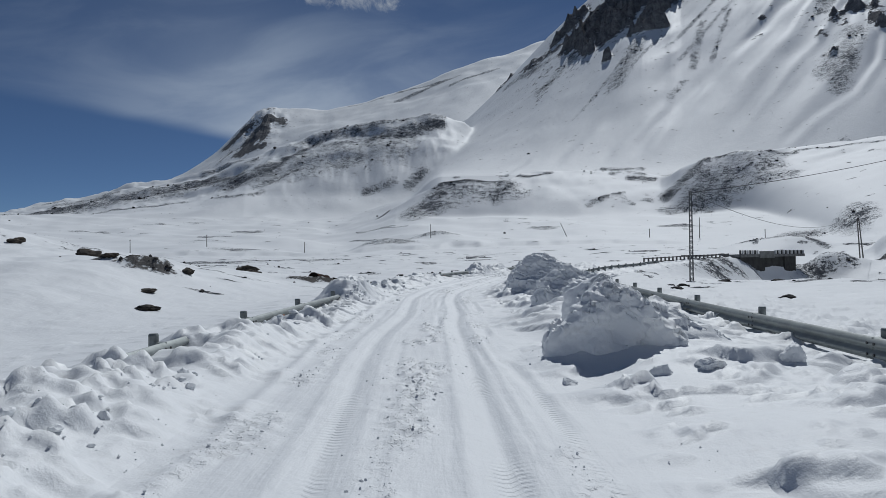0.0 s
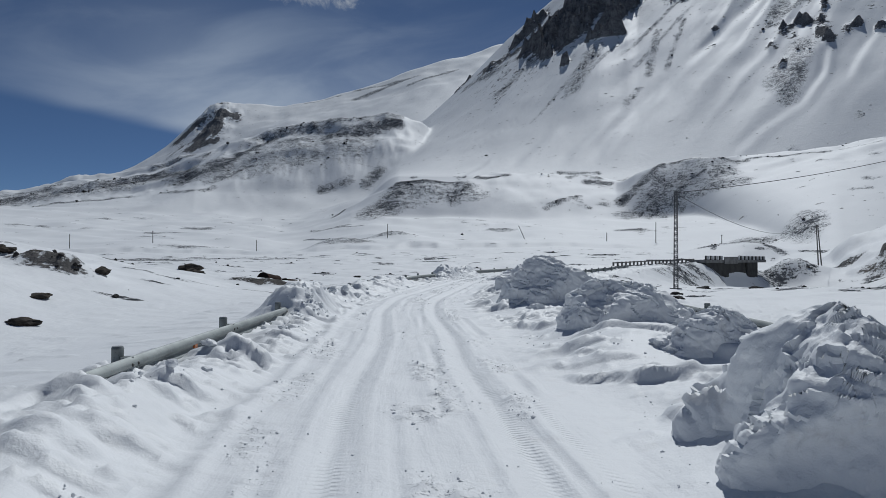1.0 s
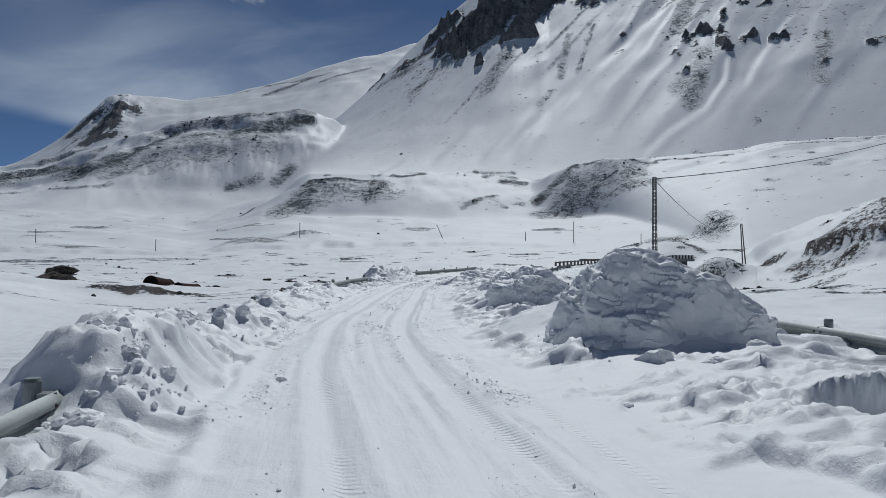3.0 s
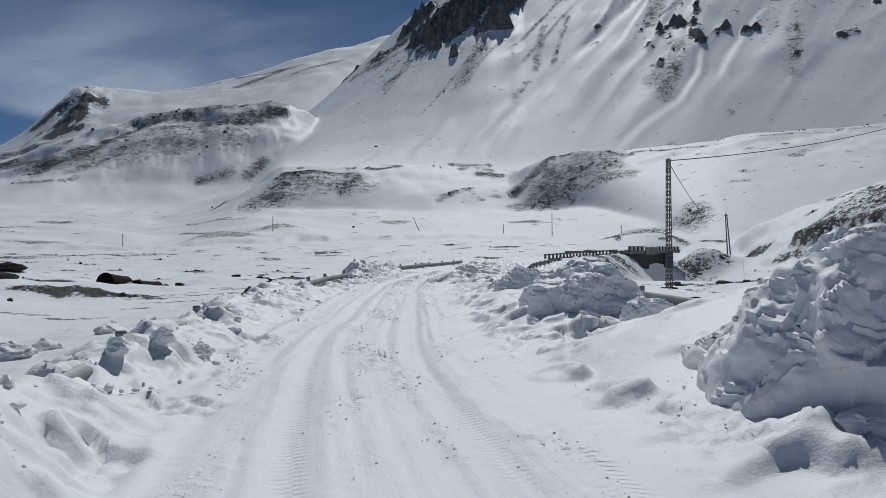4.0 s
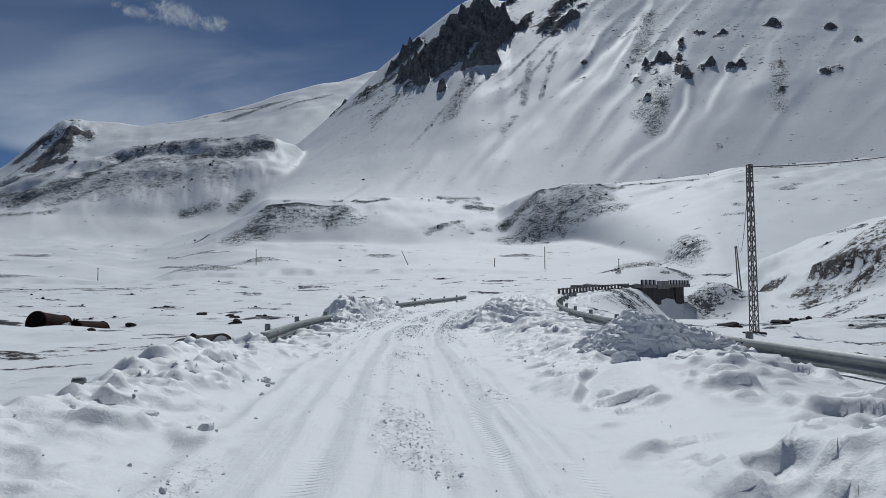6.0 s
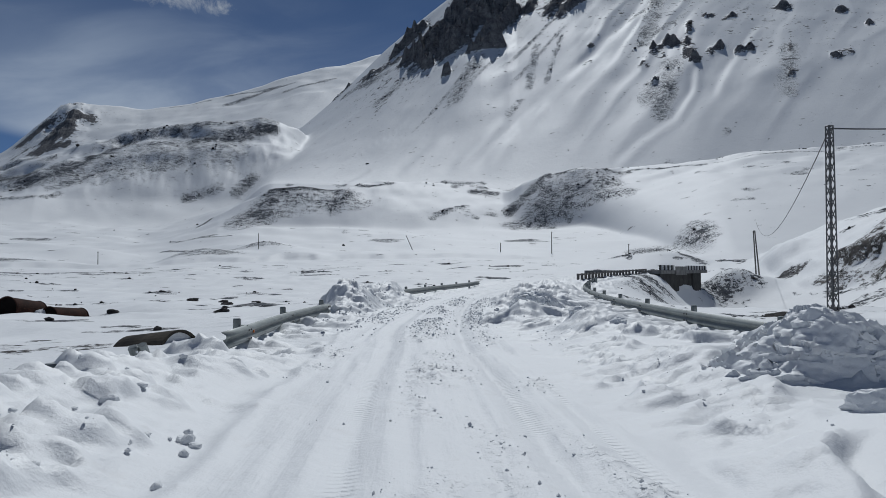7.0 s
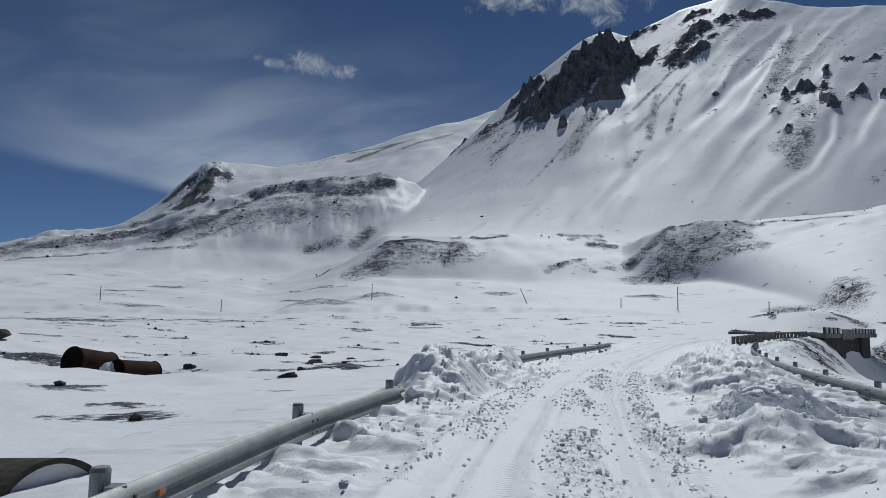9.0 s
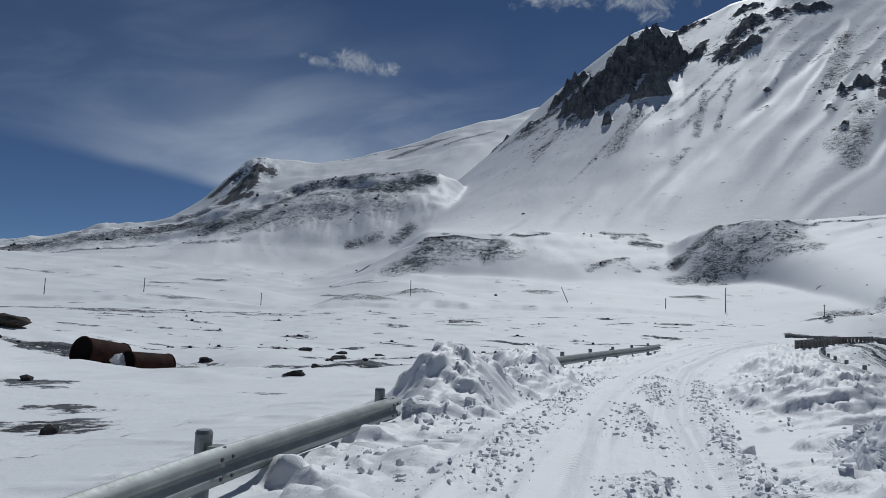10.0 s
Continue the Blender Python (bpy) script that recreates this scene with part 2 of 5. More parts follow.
def vnoise(x, y, seed=0):
    """Gradient noise, about 0 to 1."""
    x, y = np.broadcast_arrays(x, y)
    x0, y0 = np.floor(x), np.floor(y)
    fx, fy = x - x0, y - y0
    u, v = fx * fx * fx * (fx * (fx * 6 - 15) + 10), fy * fy * fy * (fy * (fy * 6 - 15) + 10)

    def corner(ox, oy):
        k = (hash2(x0 + ox, y0 + oy, seed) * 65535).astype(np.int64) & 255
        return GRAD_X[k] * (fx - ox) + GRAD_Y[k] * (fy - oy)
    a, b, c, d = corner(0, 0), corner(1, 0), corner(0, 1), corner(1, 1)
    n = (a + (b - a) * u) * (1 - v) + (c + (d - c) * u) * v
    return np.clip(0.5 + 0.8 * n, 0, 1)


def fbm(x, y, octaves=4, seed=0, gain=0.5):
    """About -1 to 1."""
    s, amp, tot = 0.0, 1.0, 0.0
    for o in range(octaves):
        s = s + amp * (vnoise(x * 2 ** o + 17.3 * o, y * 2 ** o - 9.1 * o, seed + o) * 2 - 1)
        tot += amp
        amp *= gain
    return s / tot * 1.6


def ridged(x, y, octaves=4, seed=0):
    s, amp, tot = 0.0, 1.0, 0.0
    for o in range(octaves):
        s = s + amp * (1 - np.abs(vnoise(x * 2 ** o + 5.7 * o, y * 2 ** o + 3.3 * o, seed + o) * 2 - 1))
        tot += amp
        amp *= 0.5
    return s / tot


def smax(a, b, k):
    return (a + b + np.sqrt((a - b) ** 2 + k * k)) / 2


def sstep(x, lo, hi):
    t = np.clip((x - lo) / (hi - lo), 0, 1)
    return t * t * (3 - 2 * t)


def bell(x, x0, w):
    return np.exp(-((x - x0) / w) ** 2)


CX, CY = 1.5, -14.0                        # bearings and distances of the hills are taken from here


def crest(b, table):
    """Smooth height along a ridge: (bearing, height) pairs."""
    bs, zs = [p[0] for p in table], [p[1] for p in table]
    return (np.interp(b - 0.4, bs, zs) + np.interp(b, bs, zs) + np.interp(b + 0.4, bs, zs)) / 3


def slope_to(R, r0, z0, rc, zc, bend, back):
    """A hillside that climbs from z0 at r0 to its crest zc at rc, and falls away behind."""
    t = (R - r0) / (rc - r0)
    front = z0 + (zc - z0) * np.clip(t, 0, 1) ** bend
    return np.where(t < 0, z0 + (R - r0) * 0.5, np.where(t > 1, zc - (R - rc) * back, front))


MOUNDS = ((-24, -20), (-14, 14), (-10.3, 32), (-7.8, 47), (-5.3, 59), (-2.7, 62), (-0.1, 60.5), (2.5, 67), (6.8, 66), (10.1, 64), (12.9, 58),
          (15.3, 71), (18.3, 75), (25.6, 75), (29.5, 81), (38, 81), (60, 70))
FACE = ((-10, 55), (-6, 170), (-3, 250), (0, 310), (3.7, 390), (7.1, 457), (9.8, 507), (11.6, 528), (12.9, 527), (13.8, 515),
        (16, 536), (18.5, 560), (21.4, 560), (24.1, 546), (30, 514), (45, 430), (70, 250))
SHOULDER = ((-60, 40), (-38, 60), (-35, 80), (-32, 84), (-28.9, 104), (-25.3, 114), (-22, 132), (-18.8, 153), (-16.7, 170), (-14.6, 184),
            (-10.2, 198), (-7.5, 204), (-5.4, 208), (-3.8, 202), (-1, 168), (6, 60))
SKYLINE = ((-80, 60), (-34.8, 100), (-27.5, 180), (-25.8, 205), (-23.7, 251), (-21.8, 305), (-20.2, 350), (-19.2, 366), (-17.7, 366),
           (-15, 363), (-13.2, 377), (-9.1, 407), (-6.8, 435), (-3.5, 475), (0.7, 507), (3.7, 535), (12, 480), (40, 300), (80, 60))


def bench_at(R, x, y):
    """Where on its ledge a place on the shoulder lies, 0 to 1."""
    v = (R + 30 * fbm(x / 110, y / 110, 4, 35)) / 68
    return v - np.floor(v)


def far_land(R, b, x, y):
    """Heights of valley and mountains."""
    floor_r = np.interp(R, (0, 40, 80, 130, 190, 240, 300, 360, 430, 520, 620, 900, 2600), (0, -0.3, -0.9, -1.3, 0, 2.2, 5.5, 11, 22, 36, 58, 70, 75))
    floor_l = np.interp(R, (0, 40, 80, 130, 190, 240, 330, 430, 600, 700, 900, 2600), (0, -0.4, -1.4, -1.8, -0.6, 0.8, 3.6, 12, 31, 42, 50, 55))
    w = sstep(b, -15, -6)
    z = floor_l * (1 - w) + floor_r * w
    big = fbm(x / 90, y / 90, 4, 11)
    z = z + sstep(R, 70, 320) * (big * 1.6 + sstep(R, 250, 500) * fbm(x / 35, y / 35, 2, 3) * 1.3)
    for b0, r0, wb, wr, h in ((-23.2, 340, 4.5, 40, 4.0), (-9.8, 322, 2.6, 16, 3.5), (-5.6, 350, 2.4, 18, 4.0), (-17, 385, 3, 20, 3.0)):
        z = z + h * np.exp(-((b - b0) / wb) ** 2 - ((R - r0) / wr) ** 2)
    # mounds before the mountain foot
    zm = crest(b, MOUNDS) + fbm(x / 30, y / 30, 3, 21) * 1.2
    open_side = sstep(b, 17.5, 28)
    blunt = sstep(b, -11, -7) * (1 - sstep(b, 0, 2.5)) + sstep(b, 11.5, 14) * (1 - sstep(b, 19, 22))
    top = 540 - 32 * blunt
    z = smax(z, slope_to(R, 455 + 8 * blunt - 135 * open_side, np.minimum(24, zm * 0.6) - 15 * open_side, top, zm * top / 540, 0.8 + 0.15 * open_side, 0.12) + fbm(x / 30, y / 30, 2, 23) * 1.0 * sstep(R, 430, 480), 4)
    # long shoulder
    zs = (crest(b - 1.0, SHOULDER) + crest(b, SHOULDER) + crest(b + 1.0, SHOULDER)) / 3
    warp = fbm(x / 160, y / 160, 3, 29)
    gully = fbm(b / 3.1 + R / 220 + warp, R / 260, 2, 31) * 0.7 + fbm(x / 38, y / 38, 3, 34) * 1.1 + fbm(x / 75, y / 75, 3, 33) * 3.6
    bench = bench_at(R, x, y)
    gully = gully + 9.0 * (sstep(bench, 0.0, 0.30) - bench) * sstep(R, 780, 860) * sstep(b, -36, -30) * (1 - sstep(b, -7, -3))
    nose = sstep(b, -25, -19) * (1 - sstep(b, -4.5, -1))
    rc = 1000 - 75 * nose
    zs = zs * rc / 1000
    z0 = np.minimum(52, zs * 0.4) + 20 * nose
    z = smax(z, slope_to(R, 690 + 65 * nose, z0, rc, zs, 1.15 - 0.3 * nose, 0.25 - 0.13 * nose) + gully * sstep(R, 620, 850), 5)
    rubble = sstep(R, 740, 800) * (1 - sstep(R, 960, 1040)) * sstep(b, -44, -38) * (1 - sstep(b, -6, -3))
    z = z + rubble * (fbm(x / 24, y / 24, 4, 37, 0.6) * 1.7 + (ridged(x / 46 + y / 60, y / 30, 4, 38) - 0.55) * 5.0 * sstep(R, 860, 910) + fbm(b / 0.8 + 0.8 * warp + R / 150, R / 90, 3, 39) * 0.35)
    # low embankment across the valley floor
    line = R + 7 * fbm(b / 4.0, R * 0 + 2.2, 3, 40)
    z = z + 1.5 * sstep(line, 296, 301) * (1 - sstep(line, 303, 350)) * (0.5 + 0.9 * vnoise(b / 2.2, R / 90, 46)) * (1 - sstep(b, 12, 17))
    # skyline behind
    zk = crest(b, SKYLINE)
    behind = sstep(b, -19, -14) * (1 - sstep(b, 6, 12))
    far = slope_to(R, 1150, np.minimum(90, zk * 0.4) * (1 - behind) + 0.48 * zk * behind, 1700, zk, 1.1, 0.4) + fbm(x / 120, y / 120, 3, 41) * 5 * sstep(R, 1100, 1400)
    peak = bell(b, -20.0, 1.7) * bell(R, 1640, 110)
    far = far + peak * (ridged(x / 60, y / 60, 5, 43) - 0.5) * 44
    z = smax(z, far, 6)
    # the great face with its chutes
    zf = crest(b, FACE) * 0.92
    u = b - np.interp(b, (10, 20, 28, 40), (0.052, 0.043, 0.027, 0.02)) * (R - 620) + 1.5 * fbm(x / 260, y / 260, 3, 49)
    chute = fbm(u / 6.5, R / 800, 1, 51) * 5.0 + (ridged(u / 6.2 + 0.3, R / 520, 1, 53) ** 6 - 0.25) * 1.7 * (0.3 + vnoise(u / 9.0, R / 300, 59)) + fbm(u / 1.6, R / 420, 2, 57) * 0.5 + fbm(x / 60, y / 60, 2, 55) * 1.1
    foot = 72 - 160 * (1 - sstep(b, -16, -5))
    body = slope_to(R, 600, foot, 1150, zf, 1.08 - 0.11 * sstep(b, 20, 28), 0.6) + chute * sstep(R, 590, 780) * sstep(b, -8, 2)
    wob = fbm(x / 60, y / 60, 3, 65)
    crag = (ridged(x / 34 + wob, y / 34, 6, 61) - 0.52) * 30 + (ridged(b / 0.9 + wob, R / 110, 5, 63) - 0.5) * 22
    wall, knob = ragged(R, b, bands(R, b, CLIFF_WALL)), ragged(R, b, bands(R, b, ROCKS))
    body = body + creases(R, b)
    body = body + np.clip((wall - 0.55) * 1.7, 0, 1.1) * (crag + (1 - sstep(R, 1060, 1150)) * 10) + np.clip((knob - 0.5) * 1.6, 0, 1) * (crag * 0.5 + 1.2)
    z = smax(z, body, 7)
    return z


# bands on the mountainside: bearing and distance of both ends, half width, how bare
CLIFF_WALL = ((6.6, 1000, 11.9, 1078, 31, 1.25), (8.8, 955, 13.1, 1030, 25, 1.25), (11.8, 936, 14.3, 1016, 15, 1.15), (10.5, 905, 13.0, 902, 8, 1.1),
              (6.8, 946, 7.2, 932, 8, 1.1), (8.3, 871, 8.7, 868, 5, 1.0), (4.6, 1096, 6.6, 1110, 15, 1.05), (13.7, 1094, 13.8, 1037, 8, 1.1))
EDGE_ROCKS = ((1.8, 1085, 4.8, 1050, 11, 0.86), (-0.4, 1140, 0.6, 1140, 8, 0.85), (3.1, 977, 3.7, 973, 6, 0.85), (5.0, 1005, 6.6, 965, 11, 0.86))
CREST_ROCKS = ((14.2, 1137, 15.6, 1134, 13, 1.0), (15.3, 1006, 15.8, 1051, 10, 1.0), (16.1, 972, 16.1, 975, 6, 0.9), (16.9, 974, 19.2, 1048, 18, 1.1),
               (17.9, 954, 19.3, 985, 11, 1.0), (18.3, 1100, 19.3, 1105, 14, 1.0), (19.9, 1010, 20.6, 1015, 7, 0.9), (20.7, 1060, 22.4, 1085, 12, 0.95), (22.8, 1075, 24.0, 1092, 13, 1.0))
FACE_KNOBS = ((25.8, 846, 26.3, 841, 8, 1.0), (27.1, 820, 27.6, 795, 8, 1.0), (25.4, 814, 25.5, 817, 5, 0.95), (24.6, 833, 24.7, 840, 4, 0.85), (24.6, 761, 24.9, 766, 5, 0.95),
              (23.8, 801, 24.1, 800, 5, 0.8), (27.2, 842, 27.5, 901, 5, 0.85), (28.7, 921, 29.0, 925, 6, 0.95), (28.7, 818, 29.5, 832, 6, 0.9), (30.8, 823, 31.6, 828, 6, 0.95),
              (34.1, 760, 34.2, 766, 5, 0.9), (36.9, 807, 37.9, 818, 6, 0.95), (37.6, 951, 37.7, 956, 7, 1.0), (39.2, 916, 39.3, 908, 5, 0.9), (33.8, 962, 34.2, 962, 8, 1.0))
FACE_STONES = ((20.6, 877, 20.7, 881, 4, 0.85), (19.9, 856, 20.1, 860, 3, 0.8), (19.4, 819, 19.9, 824, 3, 0.85), (31.1, 941, 30.0, 912, 6, 0.74), (34.1, 788, 34.3, 848, 6, 0.5),
               (26.7, 844, 27.5, 826, 10, 0.55), (24.2, 819, 25.3, 838, 9, 0.55))
PEAK_ROCKS = ((-21.4, 1501, -19.5, 1609, 25, 1.3), (-19.9, 1507, -19.6, 1568, 12, 1.3), (-18.9, 1616, -18.3, 1597, 15, 1.3), (-22.6, 1646, -21.2, 1647, 17, 1.3),
              (-20.8, 1489, -19.8, 1472, 10, 1.15), (-19.6, 1685, -18.9, 1680, 5, 1.0), (-22.4, 1560, -23.4, 1520, 9, 0.8))
SCREE_SHOULDER = ((-21.5, 813, -19.1, 822, 18, 0.68), (-23.6, 880, -21.5, 816, 19, 0.72), (-19.1, 822, -15.1, 901, 10, 0.7), (-15.1, 906, -11.6, 903, 12, 0.60), (-11.6, 906, -5.3, 925, 11, 0.60),
                  (-11.2, 870, -6.2, 893, 12, 0.70), (-6.2, 901, -5.2, 899, 9, 0.85), (-8.8, 1597, -5.3, 1624, 13, 0.6), (-4.4, 1543, -0.4, 1572, 7, 0.58), (-12.9, 1683, -10.1, 1679, 5, 0.6),
                  (-8.8, 1689, -3.5, 1604, 6, 0.6), (-16.6, 825, -8.7, 845, 46, 0.38), (-7.8, 763, -6.6, 787, 9, 0.56), (-11.5, 755, -9.1, 768, 6, 0.52))
SCREE_LEFT = ((-23.5, 773, -21.5, 741, 6, 0.55), (-20.8, 742, -19.8, 758, 4, 0.5), (-14.7, 868, -11.6, 869, 12, 0.5), (-20.1, 778, -16.6, 821, 10, 0.5), (-36, 850, -24, 880, 26, 0.72), (-38, 780, -26, 790, 8, 0.55))
SCREE_MOUND = ((-7.2, 468, -4.6, 500, 15, 0.48), (-4.4, 490, 0.8, 497, 15, 0.40), (-5.2, 507, -0.1, 508, 3.5, 0.76), (-0.6, 485, 0.6, 500, 8, 0.56), (0.8, 520, 3.9, 535, 2.5, 0.74),
               (8.0, 606, 11.1, 601, 3, 0.55), (8.8, 534, 13.4, 587, 4, 0.52), (10.1, 523, 11.9, 523, 4, 0.66), (6.9, 469, 9.6, 489, 3, 0.5), (12.8, 482, 15.8, 505, 5, 0.74),
               (15.4, 480, 20.2, 496, 16, 0.42), (13.1, 462, 16.6, 472, 9, 0.42), (19.6, 480, 21.8, 470, 8, 0.48))
SCREE_CRESTS = ((16.7, 508, 22.0, 523, 3, 0.70), (22.0, 527, 27.5, 520, 1.8, 0.68), (-10.4, 519, -9.0, 534, 2, 0.7), (-12.0, 447, -8.1, 420, 2.2, 0.62), (-12.4, 407, -7.6, 347, 2.5, 0.55), (28.0, 520, 39.3, 530, 2, 0.42))
FANS = ((9.1, 784, 10.9, 869, 15, 0.44), (15.0, 793, 15.8, 885, 7, 0.44), (13.3, 736, 14.3, 766, 6, 0.38), (3.1, 911, 5.7, 956, 13, 0.44), (0.4, 1080, 5.3, 1003, 11, 0.46), (17.4, 858, 17.8, 892, 3, 0.42),
        (24.1, 854, 25.4, 991, 13, 0.46), (24.4, 731, 25.9, 786, 18, 0.45), (33.7, 726, 34.2, 827, 13, 0.38), (25.0, 699, 25.8, 754, 13, 0.45), (29.3, 656, 29.5, 660, 4, 0.5), (16.4, 794, 17.7, 886, 5, 0.36))
# sharp benches where drifted snow turns to the light
CREASES = ((27.7, 776, 27.3, 728, 5, 1.0), (27.3, 728, 26.0, 687, 5, 1.0), (26.0, 687, 23.2, 656, 5, 0.9), (23.2, 656, 21.4, 626, 6, 0.7), (23.6, 936, 20.5, 839, 8, 0.8), (20.5, 839, 16.8, 766, 9, 0.8),
           (16.8, 766, 13.6, 703, 10, 0.7), (13.6, 703, 11.2, 634, 9, 0.7), (2.4, 648, 0.1, 597, 4, 0.7), (7.7, 702, 4.6, 633, 8, 0.6), (12.7, 725, 8.5, 632, 8, 0.6), (32.2, 891, 28.9, 724, 6, 0.6))
SCREE_BLOBS = ((29.5, 98, 2.0, 1.6, 0.7), (22.5, 170, 2.6, 14, 0.5), (27, 84, 2.6, 6, 0.5), (22.4, 345, 1.8, 20, 0.6), (25.6, 348, 1.6, 24, 0.6), (-21, 315, 2.6, 12, 0.62), (-9.5, 315, 3.0, 9, 0.55), (-5.5, 345, 3.0, 9, 0.55))
SQUASH = 0.72                              # distances up the slope count for less than those along it


def across(R, b, band):
    """Signed distance from a band's middle line, and how far along it, 0 to 1; only sound near the band."""
    b0, r0, b1, r1 = band[:4]
    rm = (r0 + r1) / 2
    u, v = np.radians(b - b0) * rm, (R - r0) * SQUASH
    du, dv = radians(b1 - b0) * rm, (r1 - r0) * SQUASH
    L2 = du * du + dv * dv + 1e-6
    t = np.clip((u * du + v * dv) / L2, 0, 1)
    d = np.hypot(u - t * du, v - t * dv)
    return np.where(u * dv - v * du > 0, d, -d), t


def bands(R, b, table):
    m = np.zeros_like(R)
    for band in table:
        b0, r0, b1, r1, w, k = band
        pad = 2.6 * w
        near = (R > min(r0, r1) - pad / SQUASH) & (R < max(r0, r1) + pad / SQUASH) & (np.abs(b - (b0 + b1) / 2) < abs(b1 - b0) / 2 + np.degrees(pad / r0))
        if near.any():
            d, _ = across(R[near], b[near], band)
            m[near] = np.maximum(m[near], k * np.exp(-(d / w) ** 2))
    return m


def ragged(R, b, m):
    x, y = R * np.sin(np.radians(b)), R * np.cos(np.radians(b))
    k = 0.42 + 0.95 * vnoise(x / 26, y / 26, 67) + 0.75 * (vnoise(x / 9, y / 9, 68) - 0.5)
    return m * np.where(m > 1.0, np.maximum(k, 0.85), k)


def creases(R, b):
    z = np.zeros_like(R)
    for b0, r0, b1, r1, w, k in CREASES:
        near = (R > r1 - 6 * w) & (R < r0 + 6 * w) & (np.abs(b - (b0 + b1) / 2) < abs(b1 - b0) / 2 + np.degrees(5 * w / r0))
        if not near.any():
            continue
        rm = (r0 + r1) / 2
        u, v = np.radians(b[near] - b0) * rm, (R[near] - r0) * SQUASH
        du, dv = radians(b1 - b0) * rm, (r1 - r0) * SQUASH
        L = math.hypot(du, dv)
        t, d = (u * du + v * dv) / L ** 2, (u * dv - v * du) / L
        lap = 1.4 * w / L
        z[near] -= k * 0.40 * d * np.exp(-(d / w) ** 2) * sstep(t, -lap, lap) * (1 - sstep(t, 1 - lap, 1 + lap))
    return z


ROCKS = EDGE_ROCKS + CREST_ROCKS + FACE_KNOBS + FACE_STONES


def cliffs(R, b):
    dust = 0.0
    for b0, r0, wb, wr, s in ((26, 960, 7.0, 110, 0.20), (6.5, 975, 5.5, 110, 0.36), (12, 1080, 3.0, 60, 0.42), (20, 1040, 4, 70, 0.34), (33, 900, 5, 90, 0.25), (-21, 1570, 3.2, 110, 0.40)):
        dust = np.maximum(dust, s * np.exp(-((b - b0) / wb) ** 2 - ((R - r0) / wr) ** 2))
    return ragged(R, b, np.maximum(bands(R, b, CLIFF_WALL + ROCKS + PEAK_ROCKS), dust))


def scree_at(R, b):
    m = bands(R, b, SCREE_SHOULDER + SCREE_LEFT + SCREE_MOUND + SCREE_CRESTS + FANS)
    px, py = R * np.sin(np.radians(b)), R * np.cos(np.radians(b))
    m = m * (0.62 + 0.5 * vnoise(px / 15, py / 15, 47) + 0.35 * vnoise(px / 5, py / 5, 48))
    for b0, r0, wb, wr, s in SCREE_BLOBS:
        m = np.maximum(m, s * np.exp(-((b - b0) / wb) ** 2 - ((R - r0) / wr) ** 2))
    x, y = CX + R * np.sin(np.radians(b)), CY + R * np.cos(np.radians(b))
    step = bench_at(R, x, y)
    m = np.maximum(m, 0.50 * bell(step, 0.16, 0.16) * sstep(R, 850, 900) * (1 - sstep(R, 1200, 1260)) * sstep(b, -38, -34) * (1 - sstep(b, -8, -4)) * sstep(fbm(x / 90, y / 90, 3, 36), -0.3, 0.3))
    # stones swept down in lines below the cliffs
    u = b - 0.042 * (R - 620)
    for u0, r0, k in ((5.8, 860, 0.45), (2.4, 820, 0.44), (14.2, 880, 0.45), (3.6, 900, 0.45), (10.5, 960, 0.42), (0.6, 800, 0.42)):
        m = np.maximum(m, k * bell(u, u0, 0.4) * bell(R, r0, 75))
    return m


def spline(v, pts):
    """Smooth curve through (v, value) pairs."""
    a, c = np.array([p[0] for p in pts], float), np.array([p[1] for p in pts], float)
    v = np.clip(v, a[0], a[-1])
    i = np.clip(np.searchsorted(a, v) - 1, 0, len(a) - 2)
    g = np.gradient(c, a)
    h = a[i + 1] - a[i]
    t = (v - a[i]) / h
    return ((2 * t ** 3 - 3 * t ** 2 + 1) * c[i] + (t ** 3 - 2 * t ** 2 + t) * h * g[i]
            + (3 * t ** 2 - 2 * t ** 3) * c[i + 1] + (t ** 3 - t ** 2) * h * g[i + 1])


TRACK = ((-40, 4.5), (-14, 3.3), (-8, 2.8), (-2, 2.1), (5, 1.25), (9, 0.95), (13, 0.6), (18, 0.2), (23, 0.12), (28, 0.6), (36, 1.4), (42, 2.1), (46, 2.8),
         (55, 5.0), (61, 6.8), (70, 10.2), (87, 17.6), (114, 36), (140, 57), (170, 84))
RAIL_L = ((-30, -1.2), (-1, -1.95), (6, -2.4), (13, -2.6), (24, -3.0), (31.5, -2.6), (39.5, -1.7), (43.5, -1.2), (47.4, -0.4), (58, 2.2), (66, 5.2), (75, 9.0),
          (87, 14.5), (114, 32), (133, 48), (160, 72))
RAIL_A = ((-30, -1.2), (-1, -1.95), (6, -2.4), (13, -2.6), (24, -2.95), (31.5, -2.55), (40, -2.5))
RAIL_R = ((-30, 9.5), (2, 8.0), (9, 7.7), (18, 7.6), (30, 7.7), (40, 8.3), (46.7, 9.4), (53.6, 11.0), (69, 16.0), (86.7, 23.9), (114, 42), (133, 58))


def rail_z(y):
    return np.interp(y, (-20, 50, 75, 114, 133), (0.0, 0.0, 0.1, 0.9, 1.5))


